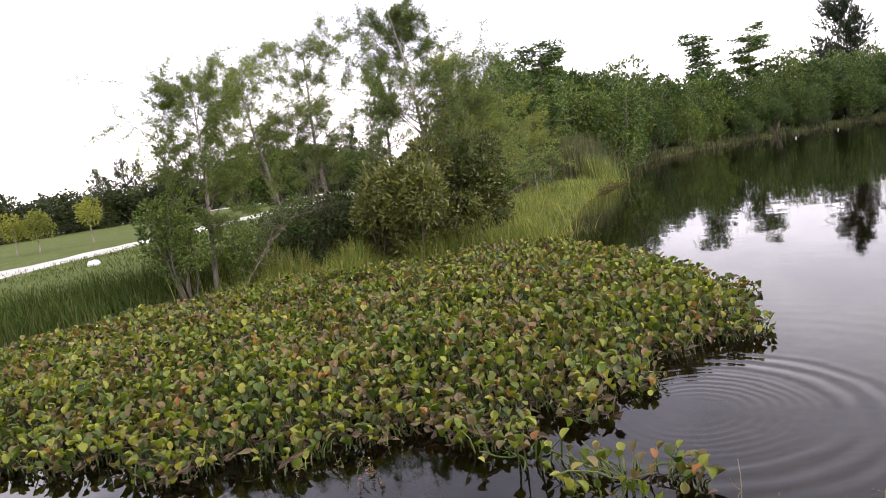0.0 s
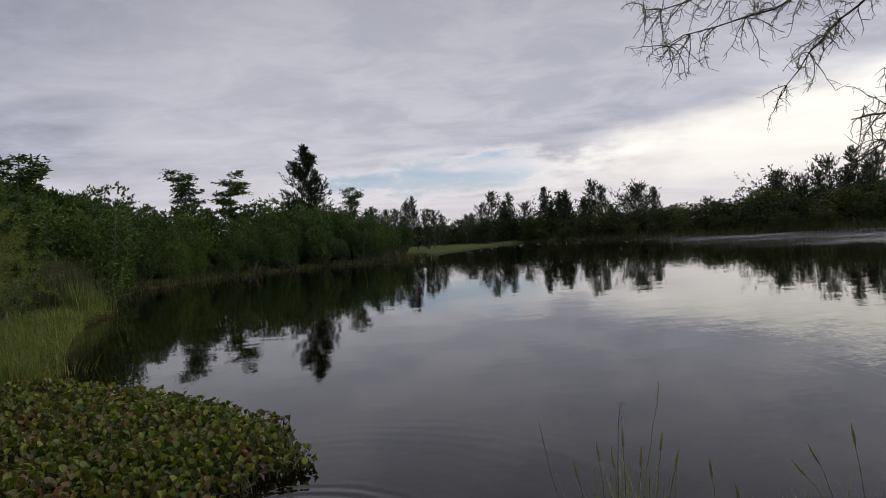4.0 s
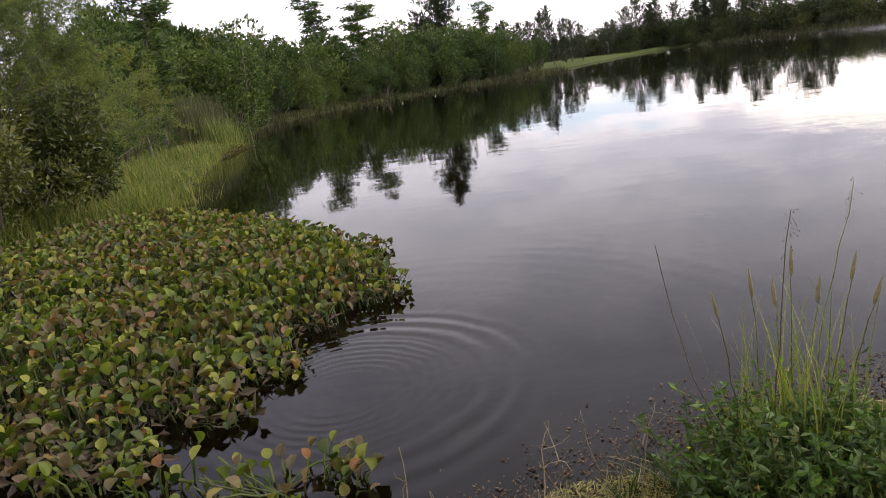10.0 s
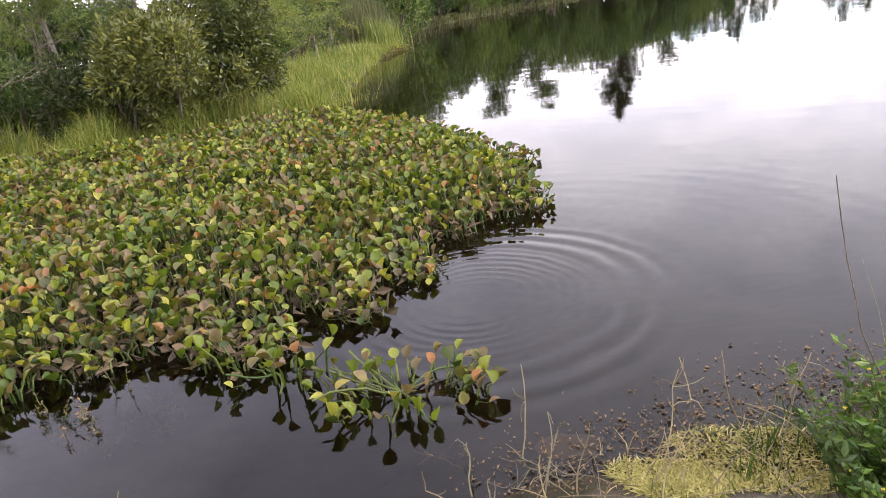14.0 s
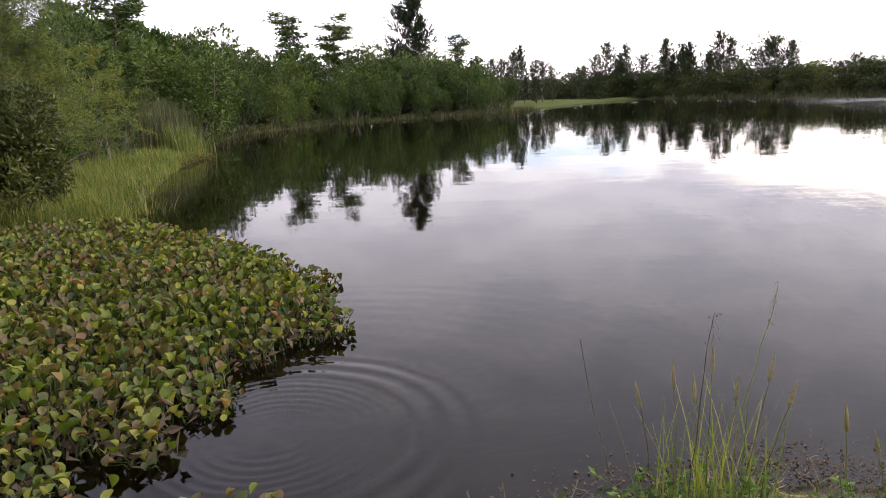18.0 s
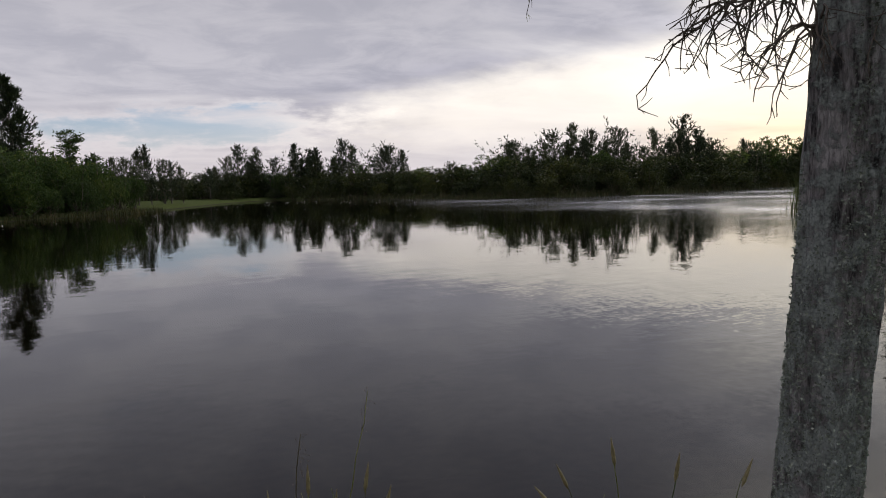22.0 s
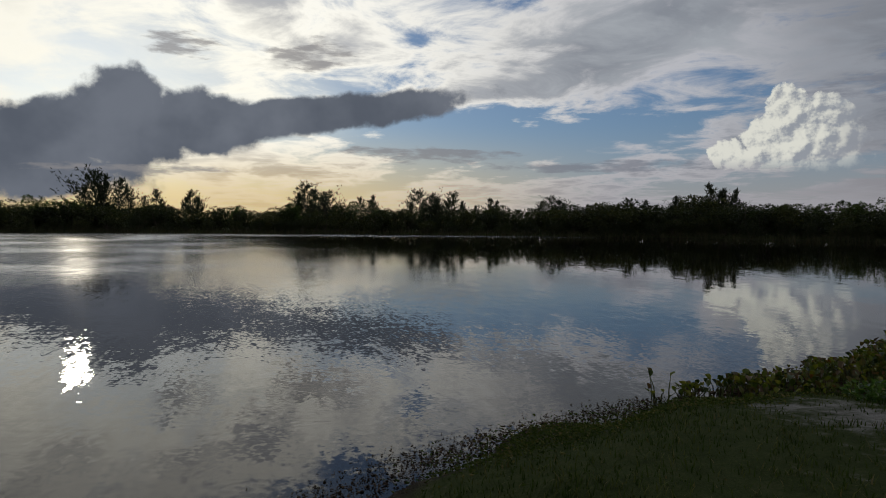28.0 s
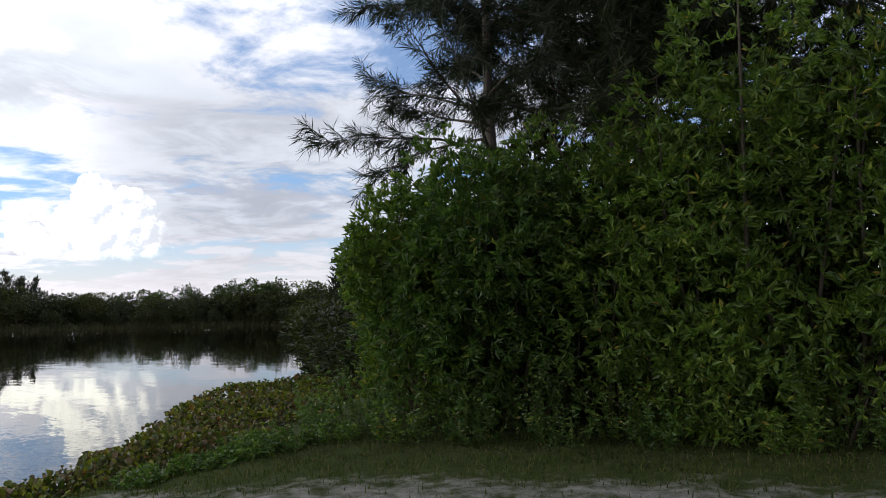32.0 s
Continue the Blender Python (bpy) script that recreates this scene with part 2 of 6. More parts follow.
    c = mixc(t, M(t, "MULTIPLY", veil, M(t, "MULTIPLY", n2, 1.15), clamp=True), c, (1.65, 1.55, 1.40))
    # the overcast thickens overhead
    heavy = M(t, "MULTIPLY", step(t, el, 7.0, 24.0), M(t, "MULTIPLY", M(t, "MULTIPLY", over, step(t, az, 46.0, 16.0)), 0.36))
    c = mixc(t, heavy, c, (0.16, 0.16, 0.20))
    # front-lit clouds opposite the sun, mostly unseen: brightened to light the trunk
    facing = M(t, "MULTIPLY", step(t, toward, -0.38, -0.9), 0.9)
    c = mixc(t, facing, c, mixc(t, 1.0, c, (1.9, 1.85, 1.8), "MULTIPLY"))
    below = step(t, el, -0.5, -3.0)
    c = mixc(t, below, c, (0.05, 0.055, 0.04))
    bg = t.nodes.new("ShaderNodeBackground")
    t.links.new(c, bg.inputs[0])
    bg.inputs[1].default_value = 1.0
    t.links.new(bg.outputs[0], t.nodes.new("ShaderNodeOutputWorld").inputs[0])
    return sun


SUN = build_world()
lamp = bpy.data.lights.new("sun", "SUN")
lamp.energy, lamp.angle, lamp.color = 0.055, radians(1.8), (1.0, 0.86, 0.66)
new("sun", lamp).matrix_world = look(SUN * 50, (0, 0, 0))


# ---- materials ----
def material(name):
    m = bpy.data.materials.new(name)
    m.use_nodes = True
    t = m.node_tree
    t.nodes.clear()
    out = t.nodes.new("ShaderNodeOutputMaterial")
    return m, t, out


def chance(t):
    """A number per leaf or piece that differs between objects too."""
    a = node(t, "ShaderNodeNewGeometry", "Random Per Island")
    b = node(t, "ShaderNodeObjectInfo", "Random")
    return M(t, "FRACT", M(t, "ADD", a, b))


def leaf_material(name, stops, rough=0.5, through_light=0.3, spec=0.35, interp="LINEAR"):
    m, t, out = material(name)
    r = chance(t)
    col = ramp(t, r, stops, interp)
    pos = node(t, "ShaderNodeNewGeometry", "Position")
    n = node(t, "ShaderNodeTexNoise", None, None, Vector=pos, Scale=0.45, Detail=3.0)
    col = mixc(t, 1.0, col, ramp(t, n, [(0.25, (0.62, 0.66, 0.6)), (0.75, (1.25, 1.2, 1.1))]), "MULTIPLY")
    col = mixc(t, 1.0, col, ramp(t, node(t, "ShaderNodeObjectInfo", "Random"), [(0.0, (0.66, 0.72, 0.70)), (0.5, (1.0, 1.0, 1.0)), (1.0, (1.38, 1.24, 1.0))]), "MULTIPLY")
    fine = node(t, "ShaderNodeTexNoise", None, None, Vector=pos, Scale=60.0, Detail=3.0)
    col = mixc(t, 0.5, col, ramp(t, fine, [(0.3, (0.7, 0.7, 0.65)), (0.7, (1.2, 1.2, 1.15))]), "MULTIPLY")
    p = node(t, "ShaderNodeBsdfPrincipled", None, None, Base_Color=col, Roughness=rough, Specular_IOR_Level=spec)
    tr = node(t, "ShaderNodeBsdfTranslucent", None, None, Color=mixc(t, 1.0, col, (1.15, 1.25, 0.7), "MULTIPLY"))
    mix = node(t, "ShaderNodeMixShader", None, None, Fac=through_light, i1=p, i2=tr)
    t.links.new(mix, out.inputs[0])
    return m


def plain_material(name, dark, light, scale=8.0, rough=0.8, bump=0.4, stretch=(1, 1, 1), size=0.01):
    m, t, out = material(name)
    pos = node(t, "ShaderNodeTexCoord", "Object")
    v = node(t, "ShaderNodeMapping", None, None, Vector=pos, Scale=stretch)
    a = node(t, "ShaderNodeTexNoise", None, None, Vector=v, Scale=scale, Detail=8.0, Roughness=0.65)
    b = node(t, "ShaderNodeTexNoise", None, None, Vector=pos, Scale=scale * 0.17, Detail=4.0)
    f = M(t, "ADD", M(t, "MULTIPLY", a, 0.6), M(t, "MULTIPLY", b, 0.4))
    col = ramp(t, f, [(0.32, dark), (0.68, light)])
    nor = node(t, "ShaderNodeBump", None, None, Strength=bump, Distance=size, Height=a)
    p = node(t, "ShaderNodeBsdfPrincipled", None, None, Base_Color=col, Roughness=rough, Normal=nor)
    t.links.new(p, out.inputs[0])
    return m


def ground_material():
    m, t, out = material("ground")
    pos = node(t, "ShaderNodeNewGeometry", "Position")
    big = node(t, "ShaderNodeTexNoise", None, None, Vector=pos, Scale=0.7, Detail=5.0, Roughness=0.6)
    mid = node(t, "ShaderNodeTexNoise", None, None, Vector=pos, Scale=5.0, Detail=7.0, Roughness=0.65)
    fine = node(t, "ShaderNodeTexNoise", None, None, Vector=pos, Scale=55.0, Detail=6.0, Roughness=0.7)
    grass = ramp(t, M(t, "ADD", M(t, "MULTIPLY", mid, 0.5), M(t, "MULTIPLY", fine, 0.5)), [(0.3, (0.022, 0.032, 0.010)), (0.5, (0.046, 0.062, 0.018)), (0.72, (0.088, 0.09, 0.038))])
    dirt = ramp(t, M(t, "ADD", M(t, "MULTIPLY", mid, 0.4), M(t, "MULTIPLY", fine, 0.6)), [(0.3, (0.055, 0.046, 0.036)), (0.55, (0.135, 0.114, 0.09)), (0.75, (0.28, 0.25, 0.21))])
    sand = ramp(t, M(t, "ADD", M(t, "MULTIPLY", mid, 0.35), M(t, "MULTIPLY", fine, 0.65)), [(0.3, (0.11, 0.10, 0.09)), (0.5, (0.25, 0.24, 0.22)), (0.75, (0.42, 0.41, 0.38))])
    at = node(t, "ShaderNodeAttribute", "Color", {"attribute_name": "cover"})
    s = t.nodes.new("ShaderNodeSeparateColor")
    t.links.new(at, s.inputs[0])
    ragged = M(t, "MULTIPLY", M(t, "SUBTRACT", M(t, "ADD", M(t, "MULTIPLY", mid, 0.6), M(t, "MULTIPLY", big, 0.4)), 0.5), 2.2)
    fd = step(t, M(t, "ADD", s.outputs[0], ragged), 0.42, 0.60)
    fs = M(t, "MULTIPLY", step(t, M(t, "ADD", s.outputs[1], ragged), 0.34, 0.85), 0.9)
    mown = ramp(t, M(t, "ADD", M(t, "MULTIPLY", mid, 0.5), M(t, "MULTIPLY", big, 0.5)), [(0.3, (0.055, 0.075, 0.018)), (0.55, (0.085, 0.105, 0.03)), (0.75, (0.13, 0.13, 0.05))])
    grass = mixc(t, s.outputs[2], grass, mown)
    col = mixc(t, fd, grass, dirt)
    col = mixc(t, fs, col, sand)
    mud = ramp(t, mid, [(0.3, (0.020, 0.017, 0.012)), (0.7, (0.065, 0.055, 0.038))])
    zz = t.nodes.new("ShaderNodeSeparateXYZ")
    t.links.new(pos, zz.inputs[0])
    wet = step(t, M(t, "ADD", zz.outputs[2], M(t, "MULTIPLY", ragged, 0.03)), 0.10, 0.0)
    col = mixc(t, wet, col, mud)
    h = M(t, "ADD", M(t, "MULTIPLY", mid, 0.4), M(t, "MULTIPLY", fine, 0.6))
    nor = node(t, "ShaderNodeBump", None, None, Strength=0.9, Distance=0.03, Height=h)
    p = node(t, "ShaderNodeBsdfPrincipled", None, None, Base_Color=col, Roughness=0.95, Specular_IOR_Level=0.06, Normal=nor)
    t.links.new(p, out.inputs[0])
    return m


def water_material():
    m, t, out = material("pond_water")
    pos = node(t, "ShaderNodeNewGeometry", "Position")
    px = t.nodes.new("ShaderNodeSeparateXYZ")
    t.links.new(pos, px.inputs[0])

    def slopes(scale, stretch, turn, detail):
        v = node(t, "ShaderNodeMapping", None, None, Vector=pos, Rotation=(0, 0, radians(turn)), Scale=stretch)
        n = node(t, "ShaderNodeTexNoise", "Color", None, Vector=v, Scale=scale, Detail=detail, Roughness=0.55)
        return node(t, "ShaderNodeVectorMath", "Vector", {"operation": "SUBTRACT"}, i0=n, i1=(0.5, 0.5, 0.5))

    drift = M(t, "MULTIPLY", M(t, "SUBTRACT", node(t, "ShaderNodeTexNoise", None, None, Vector=pos, Scale=0.05, Detail=3.0), 0.5), 30.0)
    # a breeze ruffles the open water towards the far shore; the coves lie still
    breeze = M(t, "MULTIPLY", step(t, M(t, "ADD", M(t, "ADD", px.outputs[0], M(t, "MULTIPLY", px.outputs[1], -0.10)), M(t, "MULTIPLY", drift, 0.25)), 11.0, 27.0), step(t, M(t, "ADD", px.outputs[1], M(t, "MULTIPLY", px.outputs[0], -0.12)), -16.0, 6.0))
    mild = M(t, "MULTIPLY", M(t, "MULTIPLY", step(t, px.outputs[0], 2.0, 7.0), step(t, px.outputs[1], 18.0, 3.0)), step(t, px.outputs[1], -12.0, -2.0))
    mild = M(t, "MULTIPLY", mild, step(t, px.outputs[0], 26.0, 10.0))
    edge = M(t, "MULTIPLY", step(t, M(t, "ADD", px.outputs[0], M(t, "MULTIPLY", drift, 0.2)), 78.0, 92.0), step(t, px.outputs[1], -50.0, -38.0))
    patch = step(t, node(t, "ShaderNodeTexNoise", None, None, Vector=pos, Scale=0.12, Detail=3.0), 0.42, 0.68)
    force = M(t, "ADD", M(t, "ADD", M(t, "MULTIPLY", patch, 0.012), M(t, "MULTIPLY", mild, 0.05)), M(t, "ADD", 0.010, M(t, "MULTIPLY", breeze, 0.12)))
    fine = slopes(14.0, (1, 1, 1), 0, 2.0)
    swell = slopes(1.3, (0.8, 2.4, 1), 20, 2.0)
    a = node(t, "ShaderNodeVectorMath", "Vector", {"operation": "SCALE"}, i0=fine, Scale=force)
    b = node(t, "ShaderNodeVectorMath", "Vector", {"operation": "SCALE"}, i0=swell, Scale=M(t, "ADD", 0.016, M(t, "MULTIPLY", mild, 0.012)))
    swell_b = slopes(1.9, (2.6, 0.7, 1), -14, 2.0)
    b2 = node(t, "ShaderNodeVectorMath", "Vector", {"operation": "SCALE"}, i0=swell_b, Scale=M(t, "ADD", 0.006, M(t, "MULTIPLY", mild, 0.028)))
    b = node(t, "ShaderNodeVectorMath", "Vector", {"operation": "ADD"}, i0=b, i1=b2)
    # short wind ripples on the open side
    chop = slopes(4.2, (0.55, 2.2, 1), 30, 3.0)
    b3 = node(t, "ShaderNodeVectorMath", "Vector", {"operation": "SCALE"}, i0=chop, Scale=M(t, "MULTIPLY", M(t, "ADD", mild, M(t, "MULTIPLY", breeze, 0.6)), 0.042))
    b = node(t, "ShaderNodeVectorMath", "Vector", {"operation": "ADD"}, i0=b, i1=b3)
    # rings that spread from the edge of the plants
    off = node(t, "ShaderNodeVectorMath", "Vector", {"operation": "SUBTRACT"}, i0=pos, i1=(-1.5, 3.45, 0.0))
    r = node(t, "ShaderNodeVectorMath", "Value", {"operation": "LENGTH"}, i0=off)
    r = M(t, "ADD", r, M(t, "MULTIPLY", M(t, "SUBTRACT", node(t, "ShaderNodeTexNoise", None, None, Vector=pos, Scale=2.2, Detail=2.0), 0.5), 0.10))

    def rings(wave, lo, hi, size):
        mid, half = (lo + hi) / 2, (hi - lo) / 2
        env = step(t, M(t, "ABSOLUTE", M(t, "SUBTRACT", r, mid)), half, half * 0.25)
        return M(t, "MULTIPLY", M(t, "MULTIPLY", M(t, "SINE", M(t, "MULTIPLY", r, 6.2832 / wave)), env), size)

    ring = M(t, "ADD", M(t, "ADD", rings(0.17, 0.62, 1.32, 0.065), rings(0.075, 0.10, 0.95, 0.042)), rings(0.24, 1.1, 3.6, 0.005))
    away = node(t, "ShaderNodeVectorMath", "Vector", {"operation": "NORMALIZE"}, i0=off)
    b4 = node(t, "ShaderNodeVectorMath", "Vector", {"operation": "SCALE"}, i0=away, Scale=ring)
    b = node(t, "ShaderNodeVectorMath", "Vector", {"operation": "ADD"}, i0=b, i1=b4)
    both = node(t, "ShaderNodeVectorMath", "Vector", {"operation": "MULTIPLY"}, i0=node(t, "ShaderNodeVectorMath", "Vector", {"operation": "ADD"}, i0=a, i1=b), i1=(1, 1, 0))
    nor = node(t, "ShaderNodeVectorMath", "Vector", {"operation": "NORMALIZE"}, i0=node(t, "ShaderNodeVectorMath", "Vector", {"operation": "ADD"}, i0=both, i1=(0, 0, 1)))
    ruffled = M(t, "MAXIMUM", M(t, "MULTIPLY", breeze, M(t, "ADD", 0.55, M(t, "MULTIPLY", patch, 0.45))), M(t, "MULTIPLY", edge, 0.8))
    dash = node(t, "ShaderNodeTexNoise", None, None, Vector=pos, Scale=2.4, Detail=6.0, Roughness=0.7)
    ruffled = M(t, "MULTIPLY", ruffled, step(t, dash, 0.12, 0.62))
    rough = M(t, "ADD", 0.03, M(t, "MULTIPLY", ruffled, 0.26))
    gl = node(t, "ShaderNodeBsdfGlossy", None, None, Color=(0.95, 0.95, 0.95, 1), Roughness=rough, Normal=nor)
    tr = node(t, "ShaderNodeBsdfTransparent", None, None, Color=(0.24, 0.19, 0.115, 1))
    fr = node(t, "ShaderNodeFresnel", None, None, IOR=1.34, Normal=nor)
    mix = node(t, "ShaderNodeMixShader", None, None, Fac=fr, i1=tr, i2=gl)
    t.links.new(mix, out.inputs[0])
    return m


MAT_GROUND, MAT_WATER = ground_material(), water_material()
MAT_BARK = plain_material("bark", (0.045, 0.038, 0.03), (0.19, 0.165, 0.14), 9.0, 0.9, 0.7, (1, 1, 0.25), 0.02)
MAT_PALE_BARK = plain_material("pale_bark", (0.10, 0.085, 0.07), (0.30, 0.26, 0.22), 14.0, 0.9, 0.6, (1, 1, 0.2))
MAT_TWIG = plain_material("twig", (0.05, 0.04, 0.03), (0.15, 0.12, 0.09), 30.0, 0.85, 0.3)
MAT_DRY = leaf_material("dry_stems", [(0.0, (0.22, 0.17, 0.10)), (0.5, (0.33, 0.27, 0.18)), (1.0, (0.14, 0.10, 0.07))], 0.7, 0.1)
MAT_SHRUB = leaf_material("shrub_leaves", [(0.0, (0.030, 0.055, 0.014)), (0.45, (0.055, 0.095, 0.022)), (0.85, (0.09, 0.14, 0.035)), (1.0, (0.16, 0.17, 0.05))])
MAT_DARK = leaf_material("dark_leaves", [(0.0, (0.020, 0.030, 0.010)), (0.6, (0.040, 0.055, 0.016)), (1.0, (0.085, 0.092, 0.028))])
MAT_PINE = leaf_material("casuarina_needles", [(0.0, (0.018, 0.030, 0.016)), (0.6, (0.034, 0.052, 0.025)), (1.0, (0.07, 0.08, 0.04))], 0.6, 0.2)
MAT_CYPRESS = leaf_material("cypress_leaves", [(0.0, (0.10, 0.135, 0.04)), (0.5, (0.16, 0.20, 0.065)), (1.0, (0.24, 0.265, 0.10))], 0.6, 0.5)
MAT_PEPPER = leaf_material("pepper_leaves", [(0.0, (0.05, 0.10, 0.024)), (0.5, (0.095, 0.175, 0.036)), (0.88, (0.14, 0.235, 0.05)), (0.985, (0.22, 0.28, 0.06)), (1.0, (0.38, 0.26, 0.07))], 0.38, 0.42, 0.5)
MAT_YOUNG = leaf_material("yellow_leaves", [(0.0, (0.14, 0.16, 0.03)), (1.0, (0.26, 0.26, 0.05))], 0.5, 0.4)
MAT_REED = leaf_material("reed_blades", [(0.0, (0.085, 0.125, 0.028)), (0.5, (0.15, 0.195, 0.045)), (0.85, (0.23, 0.24, 0.075)), (1.0, (0.32, 0.26, 0.12))], 0.5, 0.35)
MAT_TAWNY = leaf_material("tawny_reeds", [(0.0, (0.13, 0.13, 0.06)), (0.5, (0.18, 0.155, 0.085)), (1.0, (0.08, 0.11, 0.04))], 0.6, 0.3)
MAT_FAR_REED = leaf_material("dull_reeds", [(0.0, (0.028, 0.04, 0.014)), (0.6, (0.048, 0.054, 0.022)), (1.0, (0.085, 0.072, 0.038))], 0.7, 0.2)
MAT_GRASS = leaf_material("grass_blades", [(0.0, (0.032, 0.055, 0.013)), (0.6, (0.060, 0.090, 0.022)), (0.9, (0.11, 0.12, 0.043)), (1.0, (0.17, 0.145, 0.075))], 0.7, 0.22, 0.06)
def hyacinth_material():
    """Green to olive blades that brown in patches and at their margins."""
    m, t, out = material("hyacinth_leaves")
    r = chance(t)
    pos = node(t, "ShaderNodeNewGeometry", "Position")
    zone = node(t, "ShaderNodeTexNoise", None, None, Vector=pos, Scale=1.5, Detail=4.0, Roughness=0.6)
    spot_n = node(t, "ShaderNodeTexNoise", None, None, Vector=pos, Scale=34.0, Detail=5.0, Roughness=0.65)
    vein = node(t, "ShaderNodeTexNoise", None, None, Vector=pos, Scale=150.0, Detail=3.0)
    green = ramp(t, r, [(0.0, (0.022, 0.038, 0.007)), (0.3, (0.066, 0.10, 0.012)), (0.6, (0.125, 0.158, 0.018)), (0.85, (0.20, 0.212, 0.028)), (1.0, (0.29, 0.27, 0.05))])
    brown = ramp(t, M(t, "FRACT", M(t, "MULTIPLY", r, 7.0)), [(0.0, (0.085, 0.066, 0.026)), (0.5, (0.13, 0.092, 0.040)), (0.85, (0.17, 0.112, 0.062)), (1.0, (0.26, 0.10, 0.032))])
    old = M(t, "FRACT", M(t, "MULTIPLY", r, 23.0))
    f = M(t, "ADD", M(t, "MULTIPLY", old, 0.55), M(t, "ADD", M(t, "MULTIPLY", zone, 1.05), M(t, "MULTIPLY", spot_n, 0.42)))
    col = mixc(t, step(t, f, 0.98, 1.26), green, brown)
    col = mixc(t, 0.45, col, ramp(t, vein, [(0.3, (0.72, 0.72, 0.68)), (0.7, (1.2, 1.2, 1.15))]), "MULTIPLY")
    p = node(t, "ShaderNodeBsdfPrincipled", None, None, Base_Color=col, Roughness=0.40, Specular_IOR_Level=0.35)
    tr = node(t, "ShaderNodeBsdfTranslucent", None, None, Color=mixc(t, 1.0, col, (1.2, 1.3, 0.6), "MULTIPLY"))
    t.links.new(node(t, "ShaderNodeMixShader", None, None, Fac=0.30, i1=p, i2=tr), out.inputs[0])
    return m


MAT_HYACINTH = hyacinth_material()
MAT_STALK = leaf_material("hyacinth_stalks", [(0.0, (0.06, 0.10, 0.022)), (0.7, (0.12, 0.145, 0.04)), (1.0, (0.08, 0.05, 0.03))], 0.4, 0.2)


# ---- geometry helpers ----
class Soup:
    """Gathers vertices and faces, then makes one mesh of them."""

    def __init__(self):
        self.v, self.f, self.n = [], [], 0

    def add(self, verts, faces):
        self.v.append(np.asarray(verts, dtype=float).reshape(-1, 3))
        self.f.extend((np.asarray(faces) + self.n).tolist())
        self.n += len(self.v[-1])

    def mesh(self, name, mat, smooth=True):
        me = bpy.data.meshes.new(name)
        me.from_pydata(np.concatenate(self.v) if self.v else [], [], self.f)
        me.materials.append(mat)
        if smooth:
            me.polygons.foreach_set("use_smooth", [True] * len(me.polygons))
        return me


def part(name, data, parent, label=""):
    ob = new(name, data)
    ob.parent = parent
    return tagged(ob, label)


def unit(v):
    return v / np.maximum(np.linalg.norm(v, axis=-1, keepdims=True), 1e-9)


def quads(soup, base, way, length, width, rng, fold=0.25, level=0.0):
    """Pointed leaves: one folded rhombus each; level turns their faces to the sky."""
    n = len(base)
    if n == 0:
        return
    way = unit(way)
    side = unit(np.cross(way, rng.normal(size=(n, 3)) + np.array([0, 0, level])))
    nor = np.cross(side, way)
    length, width = np.broadcast_to(length, n)[:, None], np.broadcast_to(width, n)[:, None]
    mid = base + way * length * 0.45
    v = np.stack([base, mid + side * width * 0.5 + nor * width * fold, base + way * length - nor * length * 0.08, mid - side * width * 0.5 + nor * width * fold], 1)
    soup.add(v.reshape(-1, 3), np.arange(4 * n).reshape(n, 4))


def blades(soup, base, height, width, lean, rng, seg=3):
    """Grass blades and reeds, bending over as they rise."""
    n = len(base)
    a = rng.uniform(0, 2 * np.pi, n)
    out = np.stack([np.cos(a), np.sin(a), 0 * a], 1)
    side = np.stack([-np.sin(a), np.cos(a), 0 * a], 1)
    lean = np.broadcast_to(lean, n) * rng.uniform(0.2, 1.3, n)
    height, width = np.broadcast_to(height, n), np.broadcast_to(width, n)
    rows = []
    for i in range(seg + 1):
        u = i / seg
        c = base + out * (lean * height * u ** 2)[:, None]
        c[:, 2] += height * u * (1 - 0.25 * np.minimum(lean, 1.5) * u)
        w = (width * (1 - u ** 1.6) * 0.5 + 0.0008)[:, None]
        rows += [c - side * w, c + side * w]
    v = np.stack(rows, 1)
    k = 2 * (seg + 1)
    f = np.array([[2 * i, 2 * i + 1, 2 * i + 3, 2 * i + 2] for i in range(seg)])
    soup.add(v.reshape(-1, 3), (np.arange(n)[:, None, None] * k + f[None]).reshape(-1, 4))


def tube(soup, path, radii, sides=6, caps=False):
    path = np.asarray(path, dtype=float)
    radii = np.broadcast_to(radii, len(path))
    tan = unit(np.gradient(path, axis=0))
    ref = np.array([0.0, 0.0, 1.0]) if abs(tan[0, 2]) < 0.9 else np.array([1.0, 0.0, 0.0])
    a = unit(np.cross(tan, ref))
    b = np.cross(tan, a)
    ang = np.arange(sides) * 2 * np.pi / sides
    v = path[:, None] + radii[:, None, None] * (a[:, None] * np.cos(ang)[None, :, None] + b[:, None] * np.sin(ang)[None, :, None])
    f = []
    for i in range(len(path) - 1):
        for j in range(sides):
            k = (j + 1) % sides
            f.append([i * sides + j, i * sides + k, (i + 1) * sides + k, (i + 1) * sides + j])
    soup.add(v.reshape(-1, 3), f)


def bend(p0, way, length, steps, rng, wander=0.12, sag=0.0):
    """A wandering line that starts at p0."""
    p, d, out = np.array(p0, dtype=float), unit(np.array(way, dtype=float)), []
    for i in range(steps + 1):
        out.append(p.copy())
        d = unit(d + rng.normal(size=3) * wander + np.array([0, 0, -sag]))
        p = p + d * length / steps
    return np.array(out)


